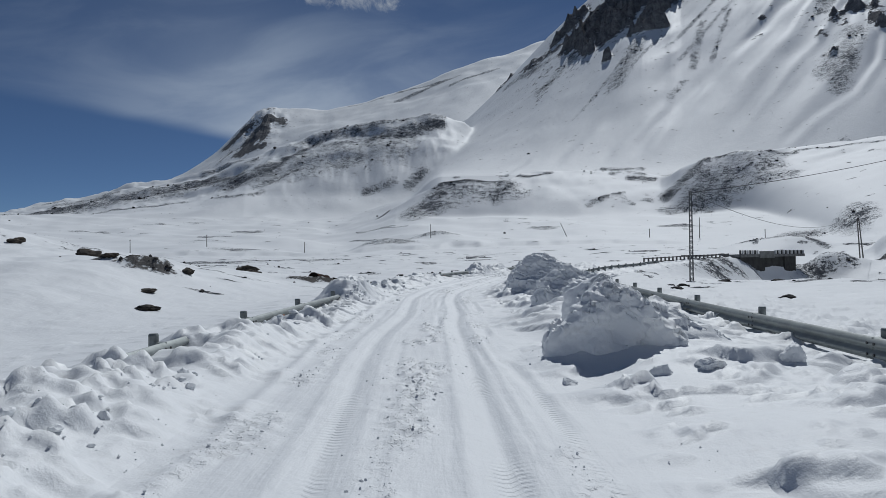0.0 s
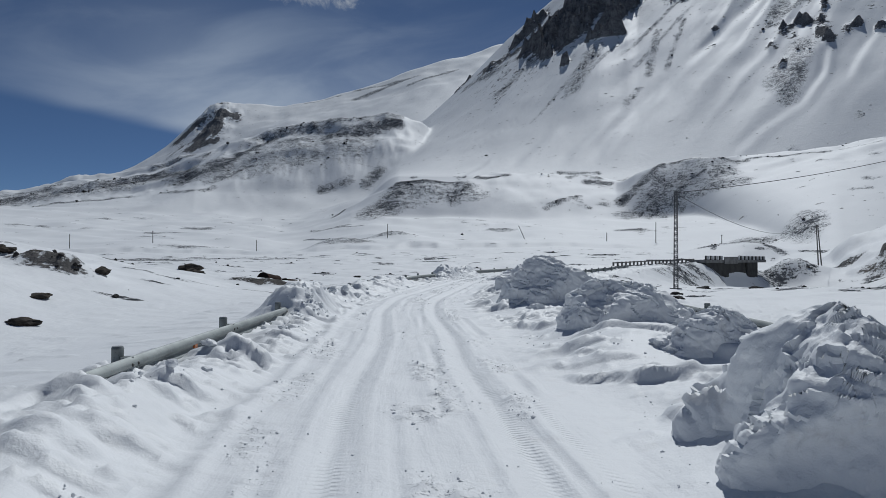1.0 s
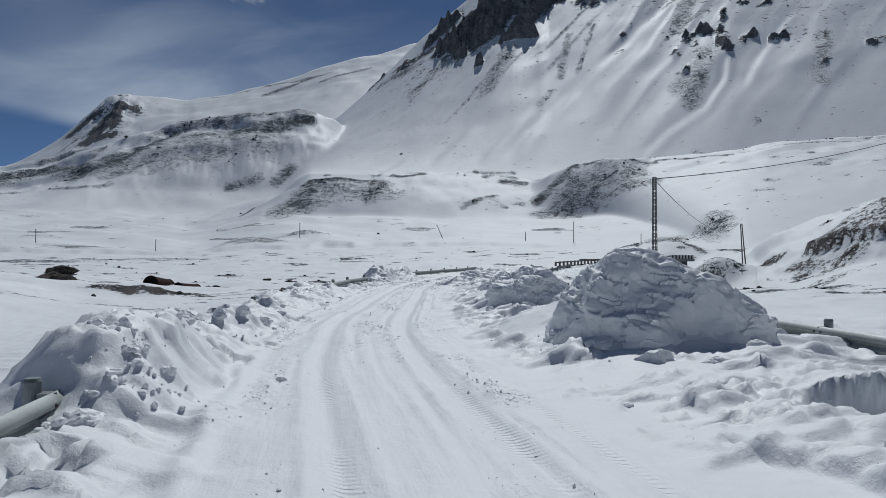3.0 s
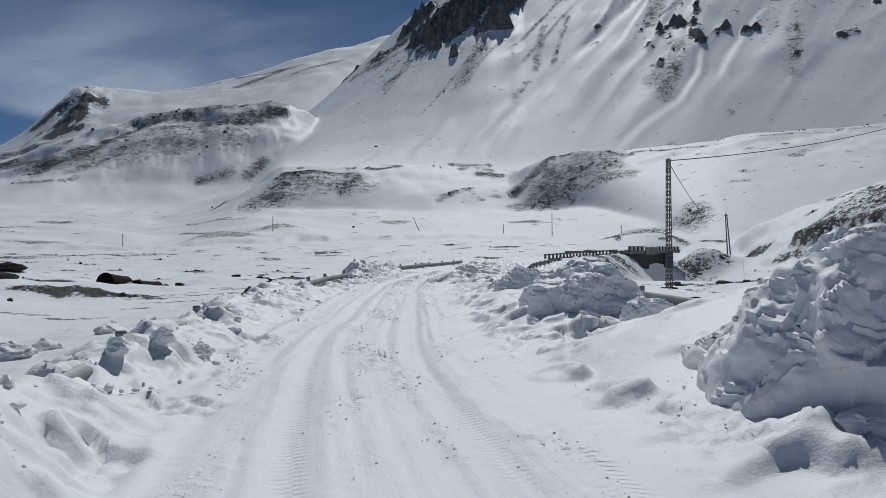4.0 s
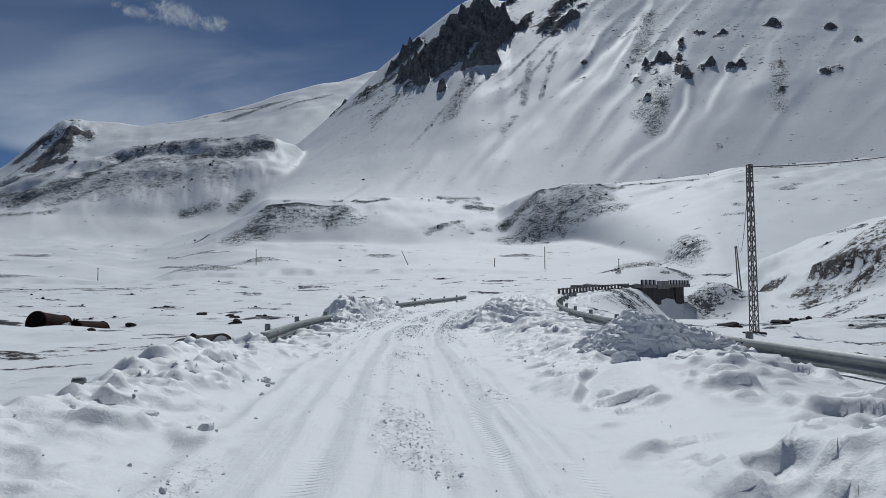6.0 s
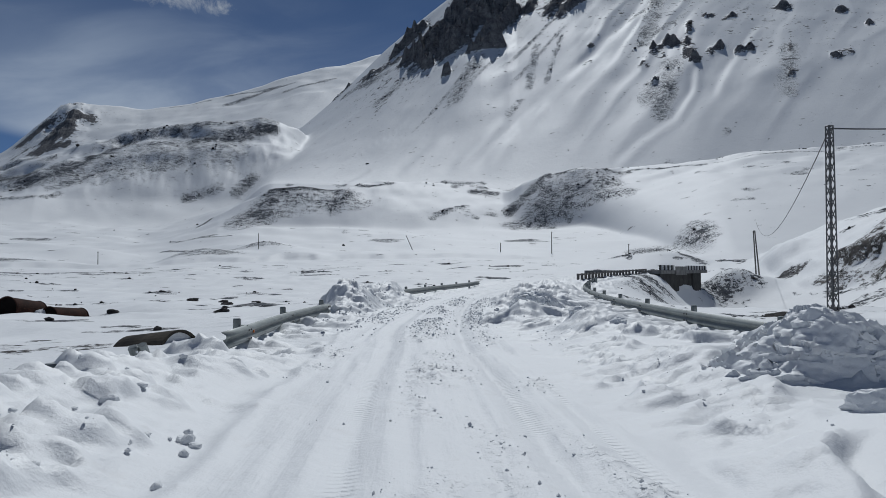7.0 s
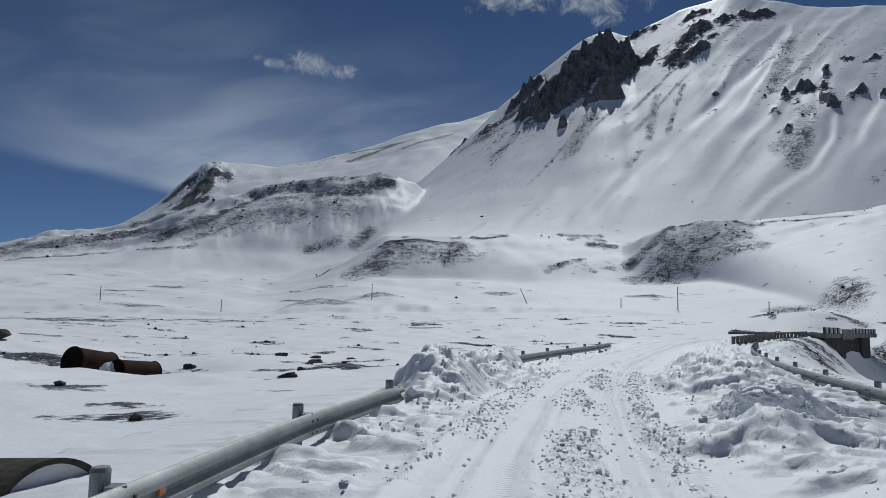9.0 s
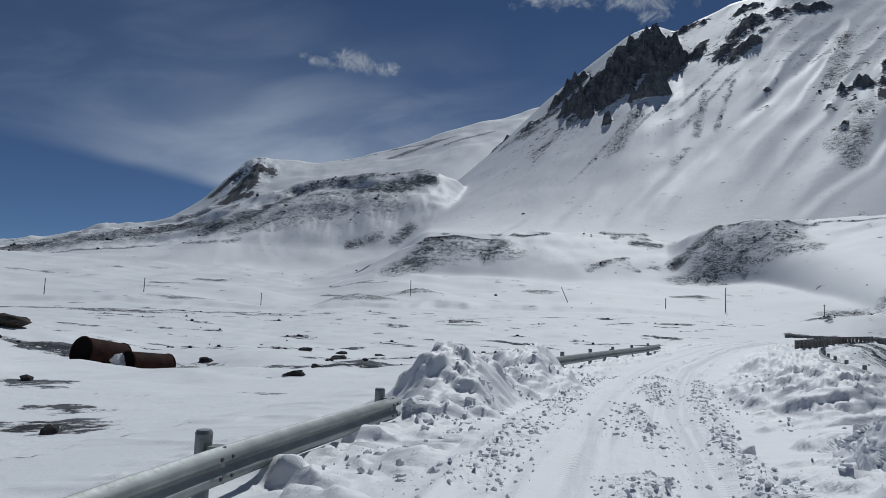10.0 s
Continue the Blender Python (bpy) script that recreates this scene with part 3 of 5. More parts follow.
# heaps along the ploughed lane: x, y, height, reach towards -x, +x, -y, +y, how broken
HEAPS_RIGHT = ((4.05, 2.0, 1.16, 0.55, 1.2, 0.65, 1.8, 1), (5.1, 2.7, 0.72, 1.0, 1.7, 1.5, 2.6, 1), (5.2, 7.0, 0.74, 0.85, 1.6, 0.5, 1.2, 1), (4.3, 8.0, 0.30, 1.7, 1.6, 2.0, 2.2, 0), (4.5, 10.3, 1.10, 0.85, 2.6, 0.7, 1.5, 1), (4.2, 12.6, 0.3, 0.6, 2.2, 0.6, 1.7, 0),
               (4.25, 17.5, 1.45, 1.3, 2.8, 0.95, 2.3, 1), (5.5, 20.5, 0.85, 2.9, 2.2, 3.2, 1.9, 0), (4.1, 24.6, 1.16, 0.95, 2.1, 0.8, 2.2, 1), (4.75, 23.2, 0.58, 0.45, 1.2, 0.35, 0.8, 1))
HEAPS_AHEAD = ((5.2, 33.4, 0.85, 1.2, 3.2, 0.9, 2.4, 1), (5.4, 44.7, 0.72, 0.6, 2.1, 0.5, 2.4, 1), (4.4, 43.3, 0.36, 0.9, 1.2, 0.6, 1.8, 1), (5.2, 39.6, 0.22, 1.0, 1.4, 1.0, 1.6, 1), (7.3, 51.5, 0.62, 1.6, 2.6, 2.0, 4.5, 1),
               (10.5, 58.5, 0.6, 1.6, 1.6, 3.0, 5.0, 1), (4.0, 30.4, 0.24, 1.2, 2.2, 1.6, 2.0, 0))
HEAPS_LEFT = ((-2.3, 14.8, 0.46, 1.6, 0.7, 1.6, 3.0, 1), (-2.4, 20.8, 0.22, 1.5, 0.8, 1.4, 1.2, 1), (-2.1, 27.0, 0.09, 0.9, 0.8, 1.6, 1.8, 1), (-2.0, 33.0, 0.09, 0.9, 0.9, 2.5, 2.0, 1),
              (-1.5, 3.5, 0.10, 0.8, 0.8, 2.0, 2.0, 1), (0.3, 50.3, 0.75, 1.1, 1.1, 1.9, 2.6, 1), (2.0, 54.4, 0.60, 1.1, 1.2, 2.4, 3.0, 1))
HEAPS = HEAPS_RIGHT + HEAPS_AHEAD + HEAPS_LEFT
BODIES = [h for h in HEAPS_RIGHT + HEAPS_AHEAD if h[7] and h[2] > 0.45 and h[1] < 45]


TORN = ((-1.3, 6.9, 0.34, 0.16), (-1.6, 3.2, 0.3, 0.08), (-1.9, 17.6, 0.35, 0.10), (-1.7, 19.3, 0.35, 0.10), (-2.2, 21.0, 0.3, 0.10), (-1.7, 24.2, 0.3, 0.08), (-1.9, 12.4, 0.25, 0.10),
        (4.9, 13.2, 1.0, 0.40), (3.9, 14.3, 0.5, 0.14), (3.4, 22.6, 0.5, 0.10), (4.4, 37.5, 0.5, 0.07), (5.2, 36.2, 0.4, 0.06))


def heap(x, y, h):
    """Height of one heap and how gently it slopes there."""
    x0, y0, z, l, r, f, k, _ = h
    dx = np.where(x < x0, (x - x0) / l, (x - x0) / r)
    dy = np.where(y < y0, (y - y0) / f, (y - y0) / k)
    d = np.sqrt(dx * dx + dy * dy) + 1e-6
    q = z * (1.06 - smax(d, 0.12, 0.16)) / 0.92
    q = smax(q, 0 * q, 0.05) - 0.012
    gentle = np.maximum(sstep(np.hypot(x - x0, y - y0) / d / z, 0.9, 1.9), sstep(q / z, 0.75, 0.94))
    return q, gentle


def chunks(x, y, size, seed, up, tilt):
    """Broken lumps: every cell of a loose net has its own level and tilt. Also gives the cell's middle."""
    px, py = x / size, y / size
    ix, iy = np.floor(px), np.floor(py)
    best, level, mx, my = np.full(x.shape, 9.0), np.zeros_like(x), np.zeros_like(x), np.zeros_like(x)
    for ox in (-1, 0, 1):
        for oy in (-1, 0, 1):
            cx, cy = ix + ox, iy + oy
            qx, qy = cx + hash2(cx, cy, seed), cy + hash2(cx, cy, seed + 1)
            d = (px - qx) ** 2 + (py - qy) ** 2
            lv = (hash2(cx, cy, seed + 2) - 0.5) * up + ((hash2(cx, cy, seed + 3) - 0.5) * (px - qx) + (hash2(cx, cy, seed + 4) - 0.5) * (py - qy)) * tilt
            near = d < best
            level = np.where(near, lv, level)
            mx, my = np.where(near, qx, mx), np.where(near, qy, my)
            best = np.where(near, d, best)
    return level, mx * size, my * size


# tyre lines: offset, width, depth, seed
TYRES = ((-0.74, 0.15, 0.042, 91), (0.74, 0.16, 0.058, 92), (-1.2, 0.07, 0.016, 93), (0.25, 0.06, 0.022, 94), (1.3, 0.08, 0.026, 95), (-0.28, 0.06, 0.016, 96), (0.98, 0.05, 0.020, 102), (0.05, 0.04, 0.014, 104), (-1.0, 0.04, 0.013, 106))


def crumbled(x, y, s):
    """Where the snow between and beside the wheels lies in crumbs."""
    much = -0.12 - 0.26 * sstep(y, 36, 44)
    return sstep(fbm(x / 1.1, y / 2.6, 3, 98), much, much + 0.5) * np.clip(bell(s, 0.05, 0.36) + 0.8 * bell(s, 1.15, 0.2) + 0.7 * bell(s, -1.5, 0.3), 0, 1)


def near_land(x, y):
    """Heights round the road: the lane, its ruts and banks, the verges."""
    xt, xl, xr = spline(y, TRACK), spline(y, RAIL_L), spline(y, RAIL_R)
    lane_z = 0.30 + rail_z(y)
    s = x - xt
    wob = fbm(y / 2.5, x * 0 + 3.1, 3, 71) * 0.16
    # verges
    left = np.interp(xl - x, (0, 1.5, 5, 12, 30), (0.30, 0.18, -0.05, -0.35, -0.9))
    right = np.interp(x - xr, (0, 2, 6, 14, 30), (0.22, 0.05, -0.25, -0.8, -1.2))
    z = np.where(x < xl, left, np.where(x > xr, right, lane_z)) + np.where((x < xl) | (x > xr), rail_z(y), 0)
    open_l = sstep(y, 35.5, 38.5) * (1 - sstep(y, 47.0, 49.0)) + sstep(y, 56.5, 60) * 1.25
    # left bank: from the lane's edge up to the rail
    e = sstep(-(s + wob), 1.85, 2.75)
    inside = sstep(x, xl - 1.0, xl + 0.3)
    z = z + e * inside * (0.20 - 0.30 * open_l - 0.11 * sstep(y, 24, 27) * (1 - sstep(y, 35, 38)) + 0.05 * sstep(y, 12, 15) + 0.13 * fbm(y / 2.2, x / 3.0, 3, 73))
    shown = 0.9 * sstep(y, -0.4, 0.1) * (1 - sstep(y, 1.9, 2.6)) + sstep(y, 3.2, 3.9) * (1 - sstep(y, 13.4, 14.2)) + 0.9 * sstep(y, 18.6, 19.4) * (1 - 0.5 * sstep(y, 22.0, 22.6)) * (1 - sstep(y, 26.6, 27.6))
    dip = bell(x, xl + 0.35, 0.5) * (0.75 + 0.5 * fbm(y / 1.1, x * 0 + 5.5, 2, 74))
    z = z - 0.17 * np.clip(shown, 0, 1) * dip + 0.17 * (1 - np.clip(shown, 0, 1)) * (1 - sstep(y, 33.5, 35)) * bell(x, xl + 0.1, 0.8 - 0.4 * sstep(y, 24, 27))
    # pockets torn out of the bank, with a steep far wall
    for x0, y0, w, h in TORN:
        wall = sstep(y - y0 + 0.25 * fbm(x / 0.3, y / 0.4, 3, 72), -0.05, 0.05)
        pit = (1 - wall) * sstep(y, y0 - 1.3, y0 - 0.25) * np.exp(-((x - x0) / w) ** 4)
        z = z - pit * (h + 0.08 * fbm(x / 0.2, y / 0.2, 3, 70)) + 0.3 * h * wall * (1 - sstep(y, y0 + 0.1, y0 + 1.2)) * np.exp(-((x - x0) / w) ** 4)
    # right bank
    e2 = sstep(s - wob, 1.95, 3.2) * (1 - sstep(x, xr - 2.4, xr - 0.5))
    z = z + e2 * (0.16 + 0.06 * fbm(x / 2.0, y / 2.8, 3, 75))
    wx, wy = x + 0.32 * fbm(x / 0.8, y / 0.8, 3, 77), y + 0.36 * fbm(x / 0.7, y / 0.7, 3, 79)
    big, bx, by = chunks(wx, wy, 0.40, 201, 0.20, 0.50)
    small, sx, sy = chunks(x + 0.1 * fbm(x / 0.4, y / 0.4, 2, 78), y + 0.1 * fbm(x / 0.4, y / 0.4, 2, 76), 0.17, 211, 0.13, 0.20)
    hx, hy = wx * 0.58 + bx * 0.26 + sx * 0.16, wy * 0.58 + by * 0.26 + sy * 0.16
    torn, gentle, drift = np.zeros_like(x), np.zeros_like(x), np.zeros_like(x)
    for h in HEAPS:
        q, g = heap(hx, hy, h) if h[7] else heap(x, y, h)
        if h in BODIES:
            skirt, _ = heap(x, y, (h[0], h[1], 0.26 * h[2], h[3] * 1.35 + 0.2, h[4] * 1.35, h[5] * 1.2 + 0.2, h[6] * 1.3, 0))
            drift = np.maximum(drift, skirt)
            continue
        if h[7]:
            gentle = np.where(q > torn, g, gentle)
            torn = np.maximum(torn, q)
        else:
            drift = np.maximum(drift, q)
    heaps = np.maximum(torn, drift)
    bank = np.clip(e * inside * (1 - 0.45 * open_l) + e2 * 0.45, 0, 1)
    rough = np.clip(torn * 1.6, 0, 1) * sstep(torn - drift, -0.05, 0.12)
    calm = sstep(drift, 0.02, 0.15) * (1 - rough)
    lump = fbm(x / 0.7, y / 0.8, 5, 81, 0.55)
    # wind-cut plates that lean over one another on the heaps' backs
    wind = fbm(x / 0.8 - y / 2.4 + 0.35 * lump, y / 0.42 + x / 1.7, 4, 83, 0.5)
    plates = -0.42 * (np.clip(wind, -0.5, 0.6) + 0.35)
    for level in (-0.36, -0.12, 0.12, 0.36):
        plates = plates + 0.11 * sstep(wind, level, level + 0.06)
    z = z + heaps + rough * gentle * (plates * 1.5 + 0.06 * fbm(x / 0.22, y / 0.15, 3, 87) + 0.45 * big + 0.6 * np.clip(small, 0, 1) * sstep(lump, -0.1, 0.3) + 0.06 * lump) + rough * (1 - gentle) * (0.6 * big + 0.09 * lump + 0.35 * small + 0.035 * fbm(x / 0.2, y / 0.2, 3, 88))
    z = z + (1 - rough) * e * inside * np.clip(1 - 0.9 * open_l, 0, 1) * (1 - 0.7 * shown * bell(x, xl + 0.2, 0.4)) * 0.5 * (plates + 0.05) * sstep(lump, -0.35, 0.25)
    clod = sstep(fbm(x / 1.7, y / 1.9, 3, 84), -0.02, 0.35)
    z = z + (1 - rough) * (1 - calm) * bank * (clod * np.clip(small + 0.02, 0, 1) * 1.1 * (1 - 0.8 * shown * bell(x, xl + 0.2, 0.6)) + 0.05 * fbm(x / 0.9, y / 0.9, 3, 85, 0.5))
    # wind crust with thin broken edges on the drifts and verges
    verge = sstep(np.abs(s), 1.2, 2.5) * (1 - rough) * (1 - 0.75 * sstep(xl - x, 0.0, 0.6))
    crust = fbm(x / 1.9, y / 0.75, 4, 89)
    parted = sstep(fbm(x / 1.3, y / 1.1, 2, 90), -0.1, 0.15)
    z = z + verge * (1.7 - 0.2 * calm) * (0.008 * crust + parted * (0.034 * sstep(crust, 0.16, 0.18) + 0.03 * sstep(crust, -0.12, -0.10) + 0.035 * sstep(crust, 0.42, 0.44)))
    nip = fbm(x / 0.75 + 0.2 * lump, y / 0.34, 3, 94)
    scarp = sstep(nip, 0.20, 0.27) * (1 - sstep(nip, 0.27, 0.95))
    z = z + 0.085 * scarp * sstep(fbm(x / 1.6, y / 1.8, 2, 110), -0.1, 0.3) * sstep(np.abs(s), 1.75, 2.3) * (1 - rough) * (1 - sstep(xl - x, 0.3, 2.0)) * (1 - 0.6 * calm)
    # waves cut into a hard drift by the wind
    beat = 2.1 * y + 0.5 * x + 0.55 * fbm(x / 0.9, y / 1.3, 3, 112)
    beat = beat - np.floor(beat)
    z = z + 0.15 * sstep(beat, 0.0, 0.14) * (1 - beat) * np.exp(-((x - 5.3) / 1.3) ** 4 - ((y - 44.2) / 1.9) ** 4) * (1 - rough)
    # wheel tracks
    lane = 1 - sstep(np.abs(s), 1.7, 2.1)
    ruts = np.zeros_like(x)
    for off, wid, dep, sd in TYRES:
        d = s - off - 0.10 * fbm(y / 7.0, x * 0 + sd, 2, sd)
        on = 1.0 if dep > 0.031 else sstep(fbm(y / 5.0, x * 0 + sd * 1.7, 2, sd + 5), -0.15, 0.25)
        ruts = ruts - on * dep * bell(d, 0, wid) ** 2 + on * dep * 0.5 * (bell(d, wid * 1.8, 0.05) + bell(d, -wid * 1.8, 0.05)) * (0.3 + vnoise(y / 0.3, x * 0 + sd, sd))
    z = z + 0.045 * bell(s + wob * 0.5, -1.72, 0.09) * (0.5 + vnoise(y / 0.9, x * 0 + 1.5, 100))
    z = z + lane * (ruts + 0.012 * fbm(x / 0.5, y / 1.2, 3, 97)) + 0.05 * sstep(y, 30, 40) * lane * bell(s, 0, 0.35)
    z = z + crumbled(x, y, s) * (0.075 * np.clip(fbm(x / 0.14, y / 0.16, 3, 99, 0.6), -0.2, 1) + 0.6 * np.clip(small, 0, 1))
    return z


def hill_foot(y):
    return np.interp(y, (40, 80, 100, 110, 124, 141, 160, 190, 260), (100, 93, 84, 79, 74, 79, 88, 106, 150))


def local_forms(x, y):
    """Rises and hollows about the road that are part of the open ground."""
    z = 7.2 * np.exp(-((x + 50) / 26) ** 2 - ((y - 36) / 34) ** 2)
    z = z + 1.0 * np.exp(-((x + 15) / 7) ** 2 - ((y - 24) / 12) ** 2)
    z = z + np.exp(-((x + 10) / 2.8) ** 2 - ((y - 40.8) / 0.9) ** 2) * (0.5 + 0.2 * fbm(x / 1.1, y / 0.9, 3, 107))
    z = z + (0.6 + 0.25 * fbm(x / 0.9, y / 0.7, 3, 117)) * np.exp(-((x + 14.6) / 1.5) ** 2 - ((y - 24.6) / 0.8) ** 2)
    z = z + 0.3 * np.exp(-((x + 17.6) / 1.2) ** 2 - ((y - 25.5) / 0.5) ** 2)
    # hillside with an old terraced cutting
    d = x - hill_foot(y) + 1.0 * fbm(x / 6, y / 6, 3, 113)
    h = np.interp(d, (-14, 0, 5.5, 18, 40, 90), (0, 2.4, 5.9, 11.2, 17.0, 22.0)) + 2.0 * sstep(d, 5.5, 6.1) * (1 - sstep(y, 127, 133))
    z = z + h * sstep(y, 40, 85) * (1 - sstep(y, 165, 235))
    z = z + 2.8 * np.exp(-((x - 88) / 5) ** 2 - ((y - 152) / 5) ** 2)
    z = z + 5.0 * np.exp(-((x - 80) / 17) ** 2 - ((y - 190) / 12) ** 2)
    z = z + np.exp(-((x - 68) / 6) ** 2 - ((y - 138) / 4.5) ** 2) * (4.2 + 0.7 * fbm(x / 2.5, y / 2.5, 3, 116))
    z = z - 0.55 * np.exp(-((x + 18) / 8) ** 2 - ((y - 73) / 8) ** 2) + 1.3 * np.exp(-((x + 36) / 8) ** 2 - ((y - 86) / 9) ** 2)
    return z


def land(x, y):
    dx, dy = x - CX, y - CY
    R, b = np.hypot(dx, dy), np.degrees(np.arctan2(dx, dy))
    far = far_land(R, b, x, y) + local_forms(x, y)
    rough = fbm(x / 9, y / 9, 3, 7) * 0.35 * (1 - sstep(R, 160, 420)) + fbm(x / 2.2, y / 2.2, 3, 8) * 0.09 * (1 - sstep(R, 60, 150))
    xl, xr = spline(y, RAIL_L), spline(y, RAIL_R)
    off = np.maximum(np.maximum(xl - x, x - xr), 0) + np.maximum(y - 125, 0) + np.maximum(-25 - y, 0)
    w = sstep(off, 1.0, 14.0)
    far = far + rough * sstep(off, 1.0, 8.0)
    out = far * w
    close = w < 1
    out[close] += (near_land(x[close], y[close]) * (1 - w[close]))
    out = out - np.interp(y, (50, 80, 100, 125, 150, 180), (0, 0.9, 2.5, 3.4, 1.4, 0)) * sstep(x - xr, 0.8, 7.0) * (1 - sstep(x - xr, 24, 45))
    out = out - 3.0 * np.exp(-((x - 59) / 9.5) ** 2 - ((y - 123) / 13) ** 2) * sstep(x - xr, 0.2, 2.2)
    out = out - 2.2 * np.exp(-((x - 51) / 6) ** 2 - ((y - 117) / 5) ** 2) * sstep(x - xr, 0.2, 2.2)
    return out


def sheet(name, X, Y, Z, keep=None, mats=(), attrs=(), hard=None):
    ny, nx = X.shape
    co = np.stack((X, Y, Z), -1).reshape(-1, 3)
    idx = np.arange(ny * nx).reshape(ny, nx)
    q = np.stack((idx[:-1, :-1], idx[:-1, 1:], idx[1:, 1:], idx[1:, :-1]), -1).reshape(-1, 4)
    if keep is not None:
        k = keep.reshape(ny, nx)
        q = q[(k[:-1, :-1] | k[:-1, 1:] | k[1:, 1:] | k[1:, :-1]).reshape(-1)]
    me = bpy.data.meshes.new(name)
    me.vertices.add(len(co))
    me.vertices.foreach_set("co", co.ravel())
    me.loops.add(q.size)
    me.loops.foreach_set("vertex_index", q.ravel().astype(np.int32))
    me.polygons.add(len(q))
    me.polygons.foreach_set("loop_start", np.arange(0, q.size, 4, dtype=np.int32))
    me.polygons.foreach_set("use_smooth", np.ones(len(q), bool) if hard is None else hard.ravel()[q].max(1) < 0.62)
    for key, vals in attrs:
        me.attributes.new(key, "FLOAT", "POINT").data.foreach_set("value", vals.ravel().astype(np.float32))
    me.update(calc_edges=True)
    me.validate()
    for m in mats:
        me.materials.append(m)
    return new(name, me)


ROAD_S, ROAD_Y = (-7.0, 8.6), (-13.0, 100.0)
# bare earth and stones: x, y, half widths, how bare
BARE_NEAR = ((-10.3, 40.5, 2.9, 0.9, 1.15), (-5.9, 37.7, 1.5, 0.28, 0.9), (-6.6, 34.7, 1.3, 0.25, 0.9), (-5.9, 47.9, 1.4, 0.5, 1.0), (-4.8, 47.3, 0.7, 0.3, 0.9), (-6.9, 52.6, 0.6, 0.3, 0.7), (-6.1, 60.4, 1.3, 0.5, 0.75), (-3.4, 60.5, 0.8, 0.4, 0.7),
             (-7.5, 67.8, 2.4, 0.9, 0.8), (-8.0, 79, 3.5, 1.2, 0.75), (-22.5, 34, 2.0, 0.9, 0.7), (14.8, 37.5, 1.4, 0.6, 0.95), (16.9, 42.4, 1.3, 0.6, 0.9), (12.3, 31.6, 0.9, 0.5, 0.9), (16, 25.6, 1.2, 0.8, 0.8), (42, 71.5, 3.5, 1.6, 0.85), (32.5, 52, 2.2, 0.9, 0.85), (49, 103, 3, 2, 0.8))
BARE_FAR = ((65, 134.5, 3.2, 3.5, 1.0), (70.5, 135, 2.6, 2.5, 0.95), (-25, 61.5, 4.5, 1.2, 0.7), (-32, 64, 4, 1.6, 0.65), (78.9, 115, 5, 3, 0.8), (71, 108, 6, 3, 0.8), (53.4, 82.5, 3.5, 2.5, 0.9), (33, 97, 6, 5, 0.8), (26, 91, 4, 2.5, 0.85), (38, 107, 4, 3, 0.85), (30, 56, 2.5, 1.6, 0.72), (37.5, 62.5, 3, 1.6, 0.72),
            (-26, 86, 6, 1.2, 0.62), (-15.5, 75.5, 2.5, 0.8, 0.65), (-12, 88, 3, 1.2, 0.65), (24, 62, 3, 2, 0.65), (31, 66, 4, 2, 0.65), (-30, 44, 4, 1.2, 0.65), (-36, 38, 4, 1.2, 0.65), (-34, 120, 7, 1.6, 0.6), (-16.8, 99, 3, 1.2, 0.6))


BARE_KNOLL = ((-14.6, 24.2, 1.7, 0.9, 1.2), (-17.6, 25.3, 1.4, 0.5, 1.0), (-10.6, 22.0, 1.1, 0.35, 1.0), (-13.5, 32, 2.4, 0.35, 0.85), (-10, 32.6, 2.0, 0.3, 0.85), (-7.5, 31.5, 1.2, 0.25, 0.8),
              (-12, 28, 0.9, 0.25, 0.85), (-25, 38, 3.0, 0.5, 0.8), (-29, 41, 3.5, 0.5, 0.75), (-22, 41, 2.5, 0.5, 0.75), (-28, 58, 5, 0.9, 0.85), (-33, 66, 4.5, 1.2, 0.9))


def bare_at(x, y, R, b):
    """How much of the ground shows through the snow."""
    patch = fbm(x / 13, y / 9, 5, 101, 0.6)
    thin = sstep(patch, 0.22, 0.66) * sstep(R, 40, 70) * (1 - sstep(R, 230, 330)) * 0.85
    thin = np.maximum(thin, 0.52 * sstep(fbm(x / 40, y / 40, 4, 103, 0.6), 0.35, 0.8) * sstep(R, 280, 400) * (1 - sstep(R, 560, 700)))
    bare = np.maximum(scree_at(R, b), thin)
    torn = 0.78 + 0.5 * fbm(x / 1.3, y / 0.8, 4, 105, 0.6)
    for x0, y0, wx, wy, k in BARE_NEAR + BARE_KNOLL + BARE_FAR:
        bare = np.maximum(bare, k * torn * np.exp(-((x - x0) / wx) ** 2 - ((y - y0) / wy) ** 2))
    d = x - hill_foot(y) + 1.0 * fbm(x / 6, y / 6, 3, 113)
    gravel = 0.80 * bell(d, 5.8, 0.8) * (1 - sstep(y, 127, 132)) + 0.52 * sstep(d, 6.0, 7.5) * (1 - sstep(d, 16, 24)) * (1 - sstep(y, 122, 130)) + 0.60 * bell(d, 2.4, 1.8) * bell(y, 122, 6)
    bare = np.maximum(bare, gravel * sstep(y, 60, 80))
    bare = np.maximum(bare, 0.8 * bell(x, 86.5, 2.0) * bell(y, 187, 9) + 0.72 * bell(x, 76, 9) * bell(y, 191, 3))
    bare = np.maximum(bare, 0.9 * bell(R, 239, 1.1) * (1 - sstep(b, -15, -11)))
    bare = np.maximum(bare, 0.62 * bell(R, 232, 5.0) * sstep(fbm(x / 16, y / 16, 3, 109), -0.25, 0.35) * (1 - sstep(b, -2, 3)))
    return bare


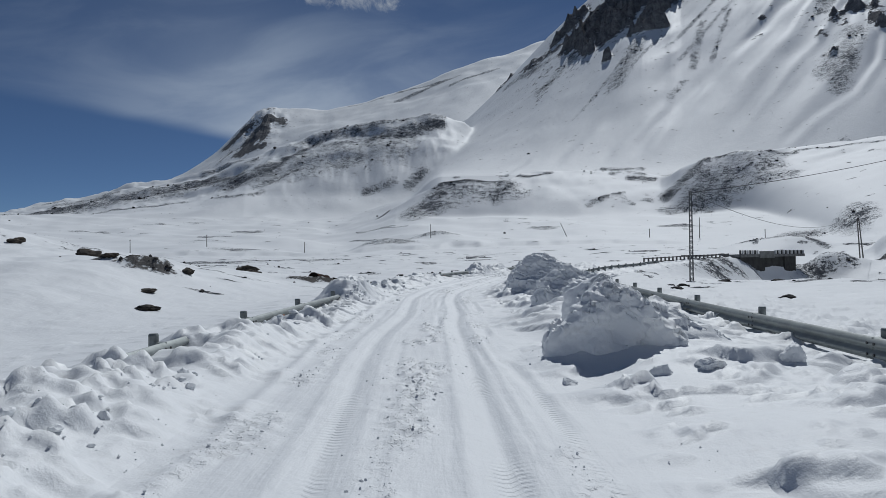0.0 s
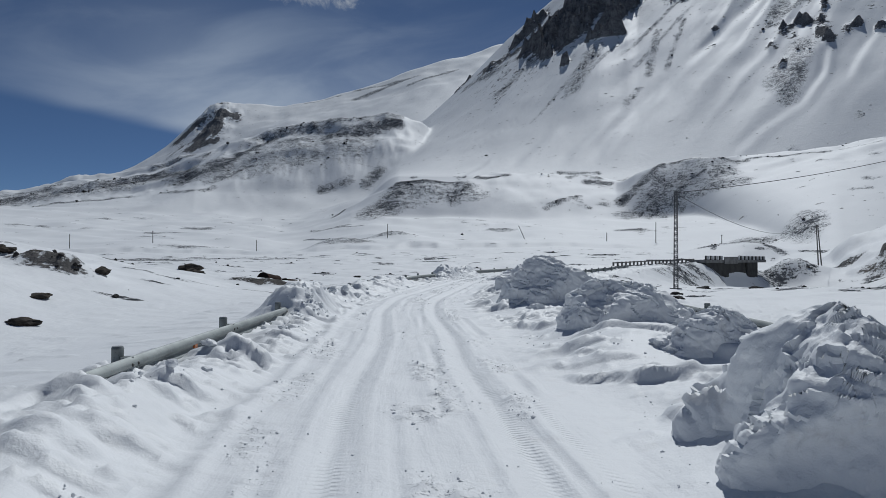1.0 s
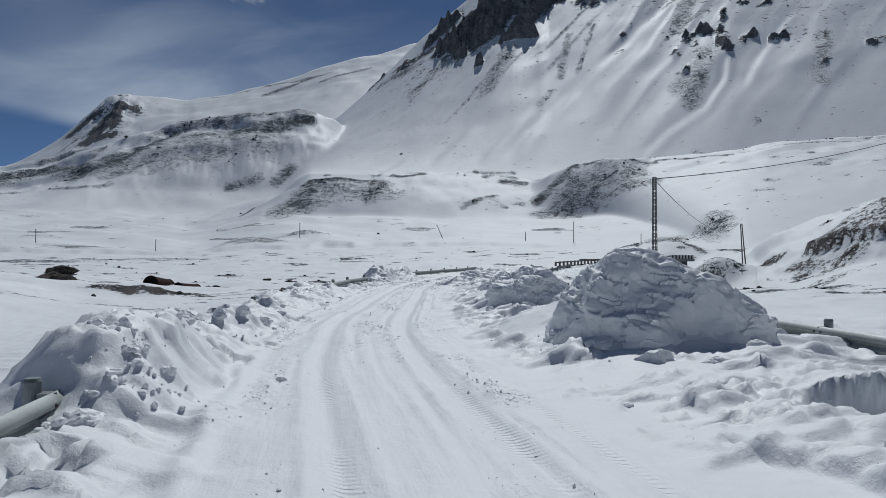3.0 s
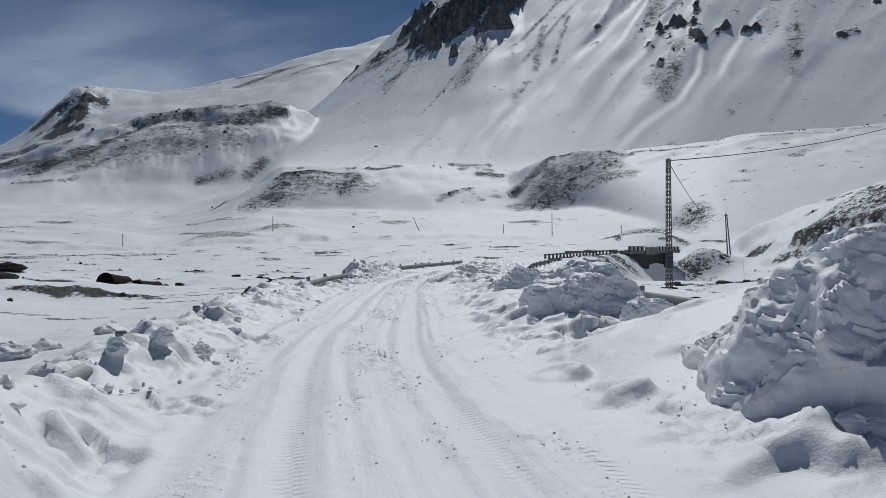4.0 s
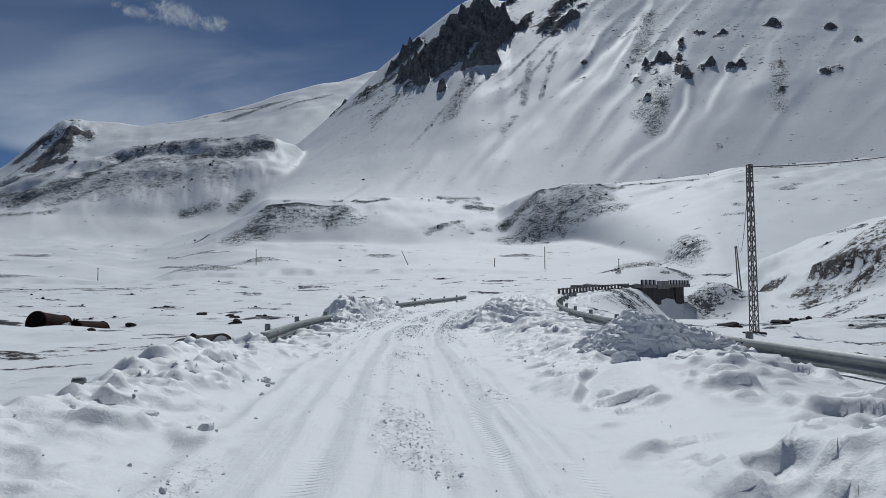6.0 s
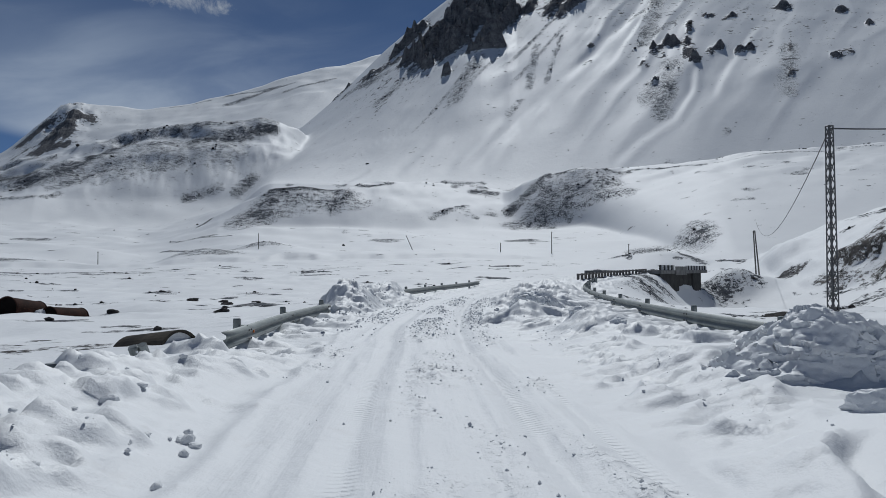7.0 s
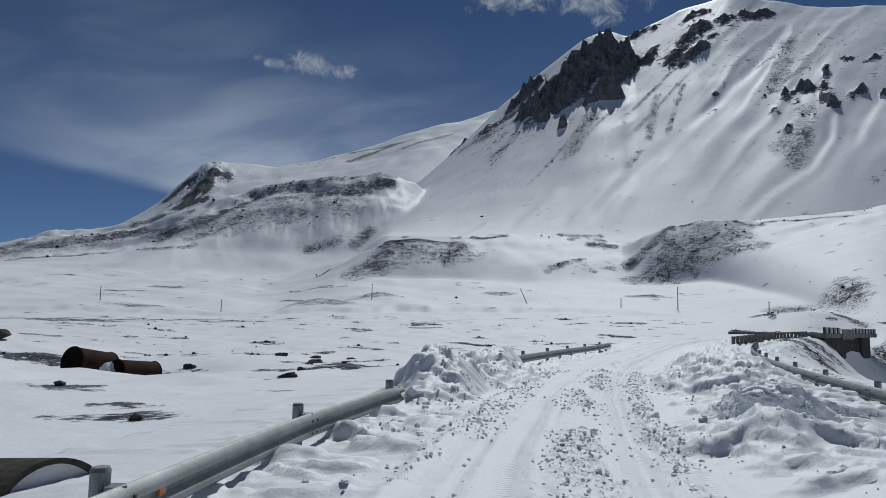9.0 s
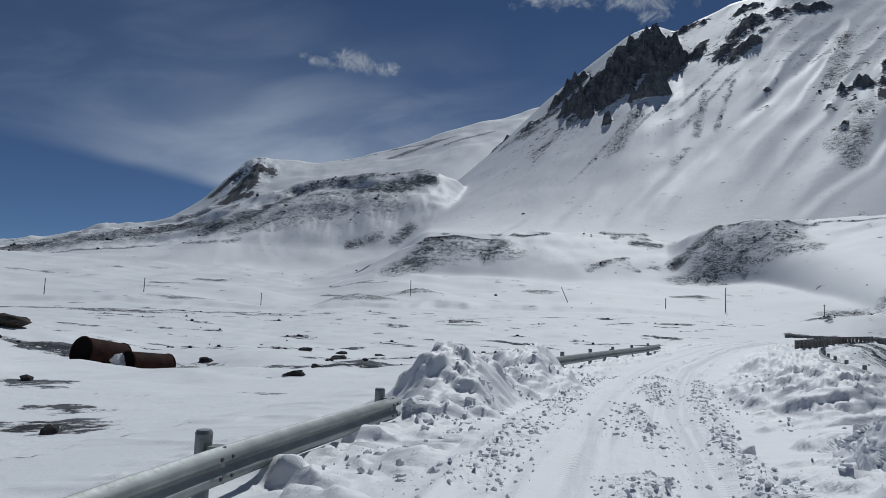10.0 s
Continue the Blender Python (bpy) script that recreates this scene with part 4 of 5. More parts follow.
def build_ground():
    fan = np.arange(-50, 54, 0.108)
    rest = np.arange(54, 310 + 0.1, 4.0)
    bb = np.concatenate((fan, rest))
    rr, r = [], 6.0
    while r < 2700:
        rr.append(r)
        r *= 1.0075 if r < 120 else (1.009 if r < 440 else (1.006 if r < 560 else (1.010 if r < 820 else (1.0055 if r < 1170 else (1.014 if r < 1430 or r > 1720 else 1.006)))))
    Bg, Rg = np.meshgrid(np.radians(bb), np.array(rr))
    X, Y = CX + Rg * np.sin(Bg), CY + Rg * np.cos(Bg)
    x, y = X.ravel(), Y.ravel()
    Z = land(x, y).reshape(X.shape)
    s = x - spline(y, TRACK)
    keep = ~((s > ROAD_S[0] + 0.25) & (s < ROAD_S[1] - 0.25) & (y > ROAD_Y[0] + 0.3) & (y < ROAD_Y[1] - 0.6))
    b, R = np.degrees(Bg).ravel(), Rg.ravel()
    b = np.where(b > 180, b - 360, b)
    rock = cliffs(R, b)
    bare = bare_at(x, y, R, b)
    earth = np.clip(1.1 * sstep(x - hill_foot(y), -2, 2) * bell(y, 112, 30) * (R < 260) + 0.9 * bell(x, -9, 9) * bell(y, 41, 7) + 0.8 * bell(x, -15, 4) * bell(y, 24.5, 3), 0, 1)
    rock, bare, keep, earth = rock.reshape(X.shape), bare.reshape(X.shape), keep.reshape(X.shape), earth.reshape(X.shape)
    cut = int(np.searchsorted(np.array(rr), 596.0))
    tagged(sheet("ground", X[:cut + 1], Y[:cut + 1], Z[:cut + 1], keep[:cut + 1], (M_GROUND,), (("rock", rock[:cut + 1]), ("scree", bare[:cut + 1]), ("earth", earth[:cut + 1]))),
           "snow-covered valley floor with low scree mounds and bare stony patches", "ground", kind="structure")
    tagged(sheet("mountain", X[cut:], Y[cut:], Z[cut:], None, (M_MOUNTAIN,), (("rock", rock[cut:]), ("scree", bare[cut:]), ("earth", earth[cut:])), rock[cut:]),
           "steep snow-covered mountainside with dark rock cliffs and avalanche chutes", "mountain", kind="structure")


def build_road():
    s = np.concatenate((np.arange(ROAD_S[0], -3.6, 0.075), np.arange(-3.6, 4.6, 0.048), np.arange(4.6, ROAD_S[1] + 0.01, 0.075)))
    ys, y = [], ROAD_Y[0]
    while y < ROAD_Y[1]:
        ys.append(y)
        y += 0.055 if y < 50 else min(0.055 + (y - 50) * 0.008, 0.4)
    S, Y = np.meshgrid(s, np.array(ys))
    X = S + spline(Y, TRACK)
    Z = land(X.ravel(), Y.ravel()).reshape(X.shape)
    soft = Z.copy()
    soft[1:-1, 1:-1] = (Z[1:-1, 1:-1] * 8 + Z[:-2, 1:-1] + Z[2:, 1:-1] + Z[1:-1, :-2] + Z[1:-1, 2:]) / 12
    Z = soft
    edge = np.minimum(np.minimum(S - ROAD_S[0], ROAD_S[1] - S), np.minimum(Y - ROAD_Y[0], ROAD_Y[1] - 0.4 - Y))
    Z = Z - 0.06 * (1 - sstep(edge, 0.0, 0.25))
    tread = np.zeros_like(X)
    for off, wid, dep, sd in TYRES:
        if dep > 0.024:
            tread = np.maximum(tread, bell(S - off - 0.10 * fbm(Y / 7.0, X * 0 + sd, 2, sd), 0, wid * 0.9) ** 2 * sstep(fbm(Y / 2.5, X * 0 + sd, 3, sd + 9), -0.35, 0.2))
    loose = crumbled(X, Y, S)
    left, right = int(np.searchsorted(s, -2.05)), int(np.searchsorted(s, 2.25))
    for name, a, b, label, category in (("road", left, right, "packed white snow road with wheel tracks and loose crumbs", "road"),
                                        ("snow_bank", 0, left, "ploughed snow bank heaped along the half-buried crash barrier", "snow bank"),
                                        ("snow_bank", right, len(s) - 1, "high broken snow bank thrown up beside the ploughed lane", "snow bank")):
        c = slice(a, b + 1)
        tagged(sheet(name, X[:, c], Y[:, c], Z[:, c], None, (M_ROAD,), (("tread", tread[:, c]), ("side", S[:, c]), ("loose", loose[:, c]))), label, category, kind="structure")


build_ground()
build_road()


def height_at(x, y):
    return float(land(np.array([float(x)]), np.array([float(y)]))[0])


# ---- building helpers ----
def mesh_from(bm, name, mat, smooth=False):
    me = bpy.data.meshes.new(name)
    bm.to_mesh(me)
    bm.free()
    if mat:
        me.materials.append(mat)
    for p in me.polygons:
        p.use_smooth = smooth
    return me


def part(name, bm, mat, parent, label="", smooth=False):
    ob = new(name, bm if isinstance(bm, bpy.types.Mesh) else mesh_from(bm, name, mat, smooth))
    ob.parent = parent
    if label:
        ob["label"] = label
    return ob


def empty(name, at, label, category, group=""):
    ob = new(name)
    ob.location = at
    return tagged(ob, label, category, group)


def box(bm, x0, x1, y0, y1, z0, z1, m=None):
    r = bmesh.ops.create_cube(bm, size=1, matrix=Matrix.Translation(((x0 + x1) / 2, (y0 + y1) / 2, (z0 + z1) / 2))
                              @ Matrix.Diagonal((x1 - x0, y1 - y0, z1 - z0, 1)))
    if m is not None:
        bmesh.ops.transform(bm, matrix=m, verts=r["verts"])
    return r["verts"]


def rod(bm, a, b, r, r2=None, n=8):
    a, b = Vector(a), Vector(b)
    d = b - a
    m = Matrix.Translation((a + b) / 2) @ d.to_track_quat("Z", "Y").to_matrix().to_4x4()
    bmesh.ops.create_cone(bm, cap_ends=True, segments=n, radius1=r, radius2=r if r2 is None else r2, depth=d.length, matrix=m)


def sweep(bm, pts, profile):
    """A strip of the (side, up) profile along the points, closed round."""
    rings = []
    for i, p in enumerate(pts):
        d = Vector(pts[min(i + 1, len(pts) - 1)]) - Vector(pts[max(i - 1, 0)])
        d.z = 0
        d.normalize()
        side = Vector((d.y, -d.x, 0))
        rings.append([bm.verts.new(Vector(p) + side * a + Vector((0, 0, b))) for a, b in profile])
    k = len(profile)
    for r0, r1 in zip(rings, rings[1:]):
        for j in range(k):
            bm.faces.new((r0[j], r0[(j + 1) % k], r1[(j + 1) % k], r1[j]))
    bm.faces.new(rings[0])
    bm.faces.new(rings[-1][::-1])
    bmesh.ops.recalc_face_normals(bm, faces=bm.faces)


# ---- guard rails ----
def wave_profile(face):
    """The W section of a crash barrier beam, 0.31 m high; face: 1 or -1, the side on which the waves stand out."""
    pts = [(0.0, 0.155), (0.02, 0.135), (0.075, 0.105), (0.083, 0.075), (0.075, 0.05), (0.012, 0.018), (0.005, 0.0),
           (0.012, -0.018), (0.075, -0.05), (0.083, -0.075), (0.075, -0.105), (0.02, -0.135), (0.0, -0.155)]
    back = [(a - 0.006, b) for a, b in reversed(pts)]
    return [(face * a, b) for a, b in pts + back]


def post_mesh():
    bm = bmesh.new()
    bmesh.ops.create_cone(bm, cap_ends=True, segments=20, radius1=0.07, radius2=0.07, depth=1.6, matrix=Matrix.Translation((0, 0, -0.8)))
    bmesh.ops.create_cone(bm, cap_ends=True, segments=20, radius1=0.074, radius2=0.06, depth=0.03, matrix=Matrix.Translation((0, 0, 0.008)))
    return mesh_from(bm, "post", M_POST, False)


def spacer_mesh():
    bm = bmesh.new()
    bmesh.ops.create_cone(bm, cap_ends=True, segments=6, radius1=0.085, radius2=0.085, depth=0.3, matrix=Matrix.Translation((0, 0, -0.22)) @ pose(0, 0, 0, 0, 0, 30))
    return mesh_from(bm, "spacer", M_POST, False)


def bolt_mesh():
    bm = bmesh.new()
    bmesh.ops.create_cone(bm, cap_ends=True, segments=8, radius1=0.022, radius2=0.016, depth=0.02, matrix=pose(0, 0, 0, 0, 90))
    return mesh_from(bm, "bolt", M_BLACK, False)


POST, SPACER, BOLT = post_mesh(), spacer_mesh(), bolt_mesh()


def guard_rail(curve, y0, y1, face, label, first, step=4.0, reflect=()):
    rail = empty("guard_rail", (float(spline(np.array([y0]), curve)[0]), y0, 0), label, "guard rail")
    at = Vector(rail.location)
    n = max(int((y1 - y0) / 0.8), 2)
    pts = []
    for y in np.linspace(y0, y1, n):
        pts.append(Vector((float(spline(np.array([y]), curve)[0]) + face * 0.17, y, 0.50 + float(rail_z(y)))) - at)
    bm = bmesh.new()
    sweep(bm, pts, wave_profile(face))
    beam = part("beam", bm, M_ZINC, rail, smooth=True)
    y = first
    while y < y1:
        x = float(spline(np.array([y]), curve)[0])
        p = part("post", POST, None, rail)
        p.location = Vector((x, y, 0.75 + float(rail_z(y)))) - at
        q = part("spacer", SPACER, None, rail)
        q.location = Vector((x + face * 0.11, y, 0.72 + float(rail_z(y)))) - at
        if y < 60:
            for dy, dz in ((-0.16, 0.075), (0.0, 0.075), (-0.16, -0.075), (0.0, -0.075)):
                k = part("bolt", BOLT, None, beam)
                k.location = Vector((float(spline(np.array([y + dy]), curve)[0]) + face * 0.256, y + dy, 0.50 + dz + float(rail_z(y)))) - at
        y += step * math.cos(math.atan((float(spline(np.array([y + 1]), curve)[0]) - x)))
    for y in reflect:
        x = float(spline(np.array([y]), curve)[0])
        bm = bmesh.new()
        box(bm, -0.012, 0.012, -0.055, 0.055, -0.07, 0.07)
        bmesh.ops.bevel(bm, geom=bm.edges[:], offset=0.008, segments=1)
        r = part("reflector", bm, M_ORANGE, beam, "orange reflector plate")
        r.location = Vector((x + face * 0.19, y, 0.50 + float(rail_z(y)))) - at
    return rail


guard_rail(RAIL_A, -12, 33.8, 1, "galvanised steel crash barrier half buried in the snow bank", -10.4, reflect=(7.7,))
guard_rail(RAIL_L, 38.0, 47.6, 1, "galvanised steel crash barrier with round posts and an orange reflector", 39.53, reflect=(40.0,))
guard_rail(RAIL_L, 57.0, 79, 1, "galvanised crash barrier along the outer edge of the road bend", 58.0)
guard_rail(RAIL_R, -12, 86, -1, "galvanised steel crash barrier with drifts piled against it", -9.9)


def loose_post():
    ob = empty("barrier_post", (-2.86, 37.6, height_at(-2.86, 37.6)), "short bent steel barrier post sticking out of the snow", "post")
    ob.rotation_euler = (radians(12), radians(-22), 0.5)
    p = part("shaft", POST, None, ob)
    p.location = (0, 0, 0.24)
    q = part("spacer", SPACER, None, ob)
    q.location = (0.12, 0, 0.30)


loose_post()


# ---- bridge and its railing ----
def bridge():
    a, c = Vector((42, 114, 0)), Vector((58, 133, 0))
    d = (c - a).normalized()
    ang = math.atan2(d.y, d.x)
    L = (c - a).length
    ob = empty("bridge", (a.x, a.y, 0), "small grey concrete road bridge with dark abutment walls", "bridge")
    ob.rotation_euler = (0, 0, ang)
    bm = bmesh.new()
    box(bm, -1.2, L + 6, -1.6, 9.0, 1.1, 1.6)
    bmesh.ops.bevel(bm, geom=bm.edges[:], offset=0.04, segments=1)
    part("deck", bm, M_CONC_PALE, ob, "snow-dusted concrete deck slab")
    for x0, x1, y0 in ((-1.0, 10.0, -1.45), (L - 5.0, L + 1.0, -1.5)):
        bm = bmesh.new()
        box(bm, x0, x1, y0, 8.6, -5.5, 1.1)
        bmesh.ops.bevel(bm, geom=bm.edges[:], offset=0.06, segments=1)
        part("abutment", bm, M_CONC, ob)
    bm = bmesh.new()
    box(bm, 9.9, L - 4.9, -1.1, 8.4, 0.3, 1.1)
    part("girder", bm, M_CONC, ob)
    bm = bmesh.new()
    box(bm, 10.0, L - 5.0, -1.2, 8.0, -5.5, 0.3)
    part("pier", bm, M_CONC, ob)
    bm = bmesh.new()
    box(bm, 7.0, 14.0, -1.72, -1.6, 0.9, 2.15)
    part("parapet_panel", bm, M_CONC_PALE, ob, "solid concrete parapet panel")
    for i in range(30):
        x = -0.9 + i * (L + 6.4) / 29
        if 6.8 < x < 14.2:
            continue
        bm = bmesh.new()
        box(bm, x - 0.16, x + 0.16, -1.55, -1.3, 1.6, 2.3)
        bmesh.ops.bevel(bm, geom=bm.edges[:], offset=0.03, segments=1)
        part("kerb_post", bm, M_WHITE if i % 2 else M_BLACK, ob, "white painted kerb post" if i % 2 else "black painted kerb post")
    return ob


bridge()


def bridge_railing():
    pts = [(21.0, 84.5), (24.5, 90.0), (29.0, 97.0), (35.0, 105.5), (40.5, 112.5)]
    ob = empty("bridge_railing", (21, 84.5, 0), "dark two-bar steel railing leading to the bridge", "railing")
    at = Vector(ob.location)
    ys = np.linspace(84.5, 112.5, 22)
    line = [Vector((float(spline(np.array([y]), [(p[1], p[0]) for p in pts])[0]), y, 0.05 + 0.8 * float(rail_z(y)))) - at for y in ys]
    for h in (0.45, 0.95):
        bm = bmesh.new()
        sweep(bm, [p + Vector((0, 0, h)) for p in line], [(-0.06, -0.07), (0.06, -0.07), (0.06, 0.07), (-0.06, 0.07)])
        part("rail_bar", bm, M_POLE, ob)
    for p in line:
        bm = bmesh.new()
        box(bm, p.x - 0.1, p.x + 0.1, p.y - 0.1, p.y + 0.1, p.z - 0.9, p.z + 1.05)
        part("post", bm, M_POLE, ob)


bridge_railing()


# ---- lattice mast, poles, cables ----
def lattice_mast(x, y, z0, h, w0, w1):
    ob = empty("lattice_mast", (x, y, z0), "tall slim steel lattice power mast on a concrete footing", "mast")
    def corner(t, i):
        w = (w0 + (w1 - w0) * t) / 2
        return Vector(((-w, w, w, -w)[i], (-w, -w, w, w)[i], h * t))
    for i in range(4):
        bm = bmesh.new()
        rod(bm, corner(0, i), corner(1, i), 0.025, n=6)
        part("leg", bm, M_LATTICE, ob)
    steps = 17
    for i in range(4):
        bm = bmesh.new()
        for k in range(steps):
            t0, t1 = k / steps, (k + 1) / steps
            rod(bm, corner(t0, i), corner(t1, (i + 1) % 4), 0.012, n=5)
            rod(bm, corner(t0, (i + 1) % 4), corner(t1, i), 0.012, n=5)
        part("bracing", bm, M_LATTICE, ob)
        bm = bmesh.new()
        for k in (0, 1):
            rod(bm, corner(0.94 + 0.06 * k, i), corner(0.94 + 0.06 * k, (i + 1) % 4), 0.025, n=5)
        part("ring", bm, M_LATTICE, ob)
    bm = bmesh.new()
    box(bm, -0.35, 0.35, -0.35, 0.35, -1.2, 0.06)
    bmesh.ops.bevel(bm, geom=bm.edges[:], offset=0.04, segments=2)
    part("footing", bm, M_CONC, ob)
    return ob


MAST = (17.75, 48.95)
mast_z = height_at(*MAST)
lattice_mast(MAST[0], MAST[1], mast_z, 6.84 - mast_z, 0.26, 0.17)


def cable(name, a, b, sag, r, label):
    cu = bpy.data.curves.new(name, "CURVE")
    cu.dimensions, cu.bevel_depth, cu.bevel_resolution = "3D", r, 1
    sp = cu.splines.new("POLY")
    n = 24
    sp.points.add(n)
    for i in range(n + 1):
        t = i / n
        p = Vector(a).lerp(Vector(b), t) - Vector((0, 0, 4 * sag * t * (1 - t)))
        sp.points[i].co = (*p, 1)
    cu.materials.append(M_WIRE)
    return tagged(new(name, cu), label, "cable")


cable("power_cable", (MAST[0], MAST[1], 6.75), (66.0, 78.0, 17.5), 1.0, 0.03, "dark power cable slung from the lattice mast")
cable("power_cable", (MAST[0], MAST[1], 6.7), (78.0, 145.0, 10.6), 3.2, 0.022, "thin power cable sagging from the lattice mast to a pole")


def pole(x, y, h, lean=0.0, turn=0.0, r=0.14, label="slim weathered power pole standing in the snow", arm=False, double=False):
    z = height_at(x, y)
    ob = empty("power_pole", (x, y, z), label, "pole", "power poles in the valley")
    ob.rotation_euler = (0, radians(lean), radians(turn))
    for dx in ((-0.35, 0.35) if double else (0,)):
        bm = bmesh.new()
        rod(bm, (dx, 0, -0.6), (dx * 0.4, 0, h), r, r * 0.7, 8)
        part("shaft", bm, M_POLE, ob)
    bm = bmesh.new()
    rod(bm, (-0.35, 0, h - 0.3), (0.35, 0, h - 0.3), 0.05, n=6)
    part("crossarm", bm, M_POLE, ob)
    return ob


pole(78.2, 145, 9.2, lean=-4.0, r=0.15, double=True, label="leaning twin-legged power pole beside the gully")
pole(86.8, 298, 9.0, r=0.2)
pole(86.2, 221, 6.5, r=0.16)
pole(67.8, 309, 4.0, r=0.2, label="short marker pole in the snow")
pole(32.5, 330, 7.0, lean=-24, r=0.18, label="leaning broken power pole with a propping stay")
pole(-32.7, 315, 6.5, r=0.17)
pole(-90.6, 303, 5.5, r=0.18)
pole(-131.1, 288, 5.5, r=0.18)
pole(-150.0, 258, 5.5, r=0.16)


# ---- stones, snow blocks and pipes ----
def stone_mesh(name, mat, seed, sub=3, flat=0.7, rough=0.35, cuts=5, soft=True):
    rnd = random.Random(seed)
    bm = bmesh.new()
    bmesh.ops.create_icosphere(bm, subdivisions=sub, radius=1.0)
    planes = [(Vector((rnd.uniform(-1, 1), rnd.uniform(-1, 1), rnd.uniform(-0.4, 1))).normalized(), rnd.uniform(0.36, 0.78)) for _ in range(cuts)]
    for v in bm.verts:
        for n, d in planes:
            k = v.co.dot(n) - d
            if k > 0:
                v.co -= n * k * 0.92
        q = v.co * 1.6 + Vector((seed * 3.1, seed * 1.7, 0))
        v.co *= 1 + rough * 0.5 * noise.fractal(q, 1.0, 2.0, 4) + rough * 0.20 * noise.noise(q * 5)
        v.co.z *= flat
    me = mesh_from(bm, name, mat, soft)
    if soft:
        me.set_sharp_from_angle(angle=radians(24))
    return me


SNOW_MESH = [stone_mesh("snow_block", M_SNOW, 10 + i, 4, 0.72, 0.5, 9) for i in range(9)]
ROCK_MESH = [stone_mesh("rock", M_ROCK, 30 + i, 3, 0.55, 0.75, 4, False) for i in range(5)]
DARK_MESH = [stone_mesh("rock", M_DARK, 50 + i, 3, 0.5, 0.8, 4, False) for i in range(5)]


def lay(name, meshes, i, x, y, size, rz, label, category, group, sink=0.3, stretch=(1, 1, 1)):
    ob = new(name, meshes[i % len(meshes)])
    ob.location = (x, y, height_at(x, y) + size * (0.6 - sink) * stretch[2])
    ob.rotation_euler = (0, 0, rz)
    ob.scale = (size * stretch[0], size * stretch[1], size * stretch[2])
    return tagged(ob, label, category, group)


rnd = random.Random(4)
# lumps thrown up by the plough: x, y, size
BLOCKS_RIGHT = ((3.6, 0.5, 0.13), (4.6, 0.45, 0.15), (5.3, 0.7, 0.2), (6.4, 1.1, 0.2), (4.6, 7.2, 0.24), (5.5, 7.1, 0.22), (3.8, 10.2, 0.2), (3.9, 11.9, 0.22), (4.6, 11.6, 0.24), (5.4, 11.9, 0.2), (4.0, 10.9, 0.12),
                (3.2, 16.6, 0.2), (3.7, 15.8, 0.22), (4.4, 15.6, 0.16), (5.2, 16.2, 0.24), (5.6, 17.0, 0.2), (3.9, 23.7, 0.24), (4.6, 23.9, 0.2), (3.0, 24.0, 0.16),)
BLOCKS_AHEAD = ((4.0, 31.2, 0.2), (4.7, 30.8, 0.18), (5.6, 30.9, 0.22), (6.0, 31.6, 0.18), (5.0, 40.3, 0.18), (5.3, 38.9, 0.16), (4.6, 41.6, 0.15), (3.9, 44.6, 0.13), (4.2, 46.5, 0.16), (6.2, 24.4, 0.2), (6.6, 23.9, 0.24), (5.6, 36.6, 0.12))
BLOCKS_LEFT = ((-1.9, 8.4, 0.14), (-1.8, 5.6, 0.1), (-2.1, 13.2, 0.18), (-1.8, 7.0, 0.1), (-2.0, 21.6, 0.16), (-2.3, 20.9, 0.17), (-2.6, 20.3, 0.2), (-2.0, 24.3, 0.12), (-4.1, 27.6, 0.26), (-4.9, 27.2, 0.34), (-4.5, 27.9, 0.22), (-5.4, 24.0, 0.36),
               (-5.0, 24.4, 0.24), (0.05, 47.9, 0.2), (0.5, 48.3, 0.12))
for i, (x, y, size) in enumerate(BLOCKS_RIGHT + BLOCKS_AHEAD + BLOCKS_LEFT):
    lay("snow_block", SNOW_MESH, i, x, y, size, rnd.uniform(0, 6), "broken lump of ploughed snow on the bank", "snow block", "snow blocks along the road",
        sink=0.42, stretch=(rnd.uniform(1.0, 1.5), rnd.uniform(0.8, 1.1), rnd.uniform(0.8, 1.1)))
# rocks that stand out of the snow
for i, (x, y, size) in enumerate(((-23.4, 33.2, 0.8), (-16.0, 25.6, 0.42), (-13.2, 25.3, 0.36), (-17.2, 25.4, 0.34), (-26.5, 68.5, 1.1), (-30.6, 36.3, 0.6), (-13, 25.1, 0.32), (-24, 61, 1.2), (-11.7, 18.9, 0.3), (-9.0, 14.0, 0.34),
                                  (-32.5, 83.0, 1.3), (-22, 58, 0.6))):
    lay("rock", ROCK_MESH, i, x, y, size, rnd.uniform(0, 6), "brown rock standing out of the snow field", "rock", "rocks on the snow field", sink=0.32, stretch=(1.2, 1, 0.8))
for i, (x, y, size) in enumerate(((14.2, 37.6, 0.4), (13.6, 38.2, 0.25), (12.4, 31.5, 0.3), (-5.4, 60.5, 0.28), (-8.0, 79, 0.55), (-6.0, 66, 0.3), (-11.5, 84, 0.45), (-9.5, 86, 0.35), (-7, 88, 0.35), (-15.2, 76.5, 0.4),
                                  (24, 61, 0.6), (31, 66, 0.6), (15.8, 25.5, 0.4))):
    lay("rock", DARK_MESH, i, x, y, size, rnd.uniform(0, 6), "dark rock half covered by snow", "rock", "dark rocks beside the road", sink=0.35, stretch=(1.3, 1, 0.8))


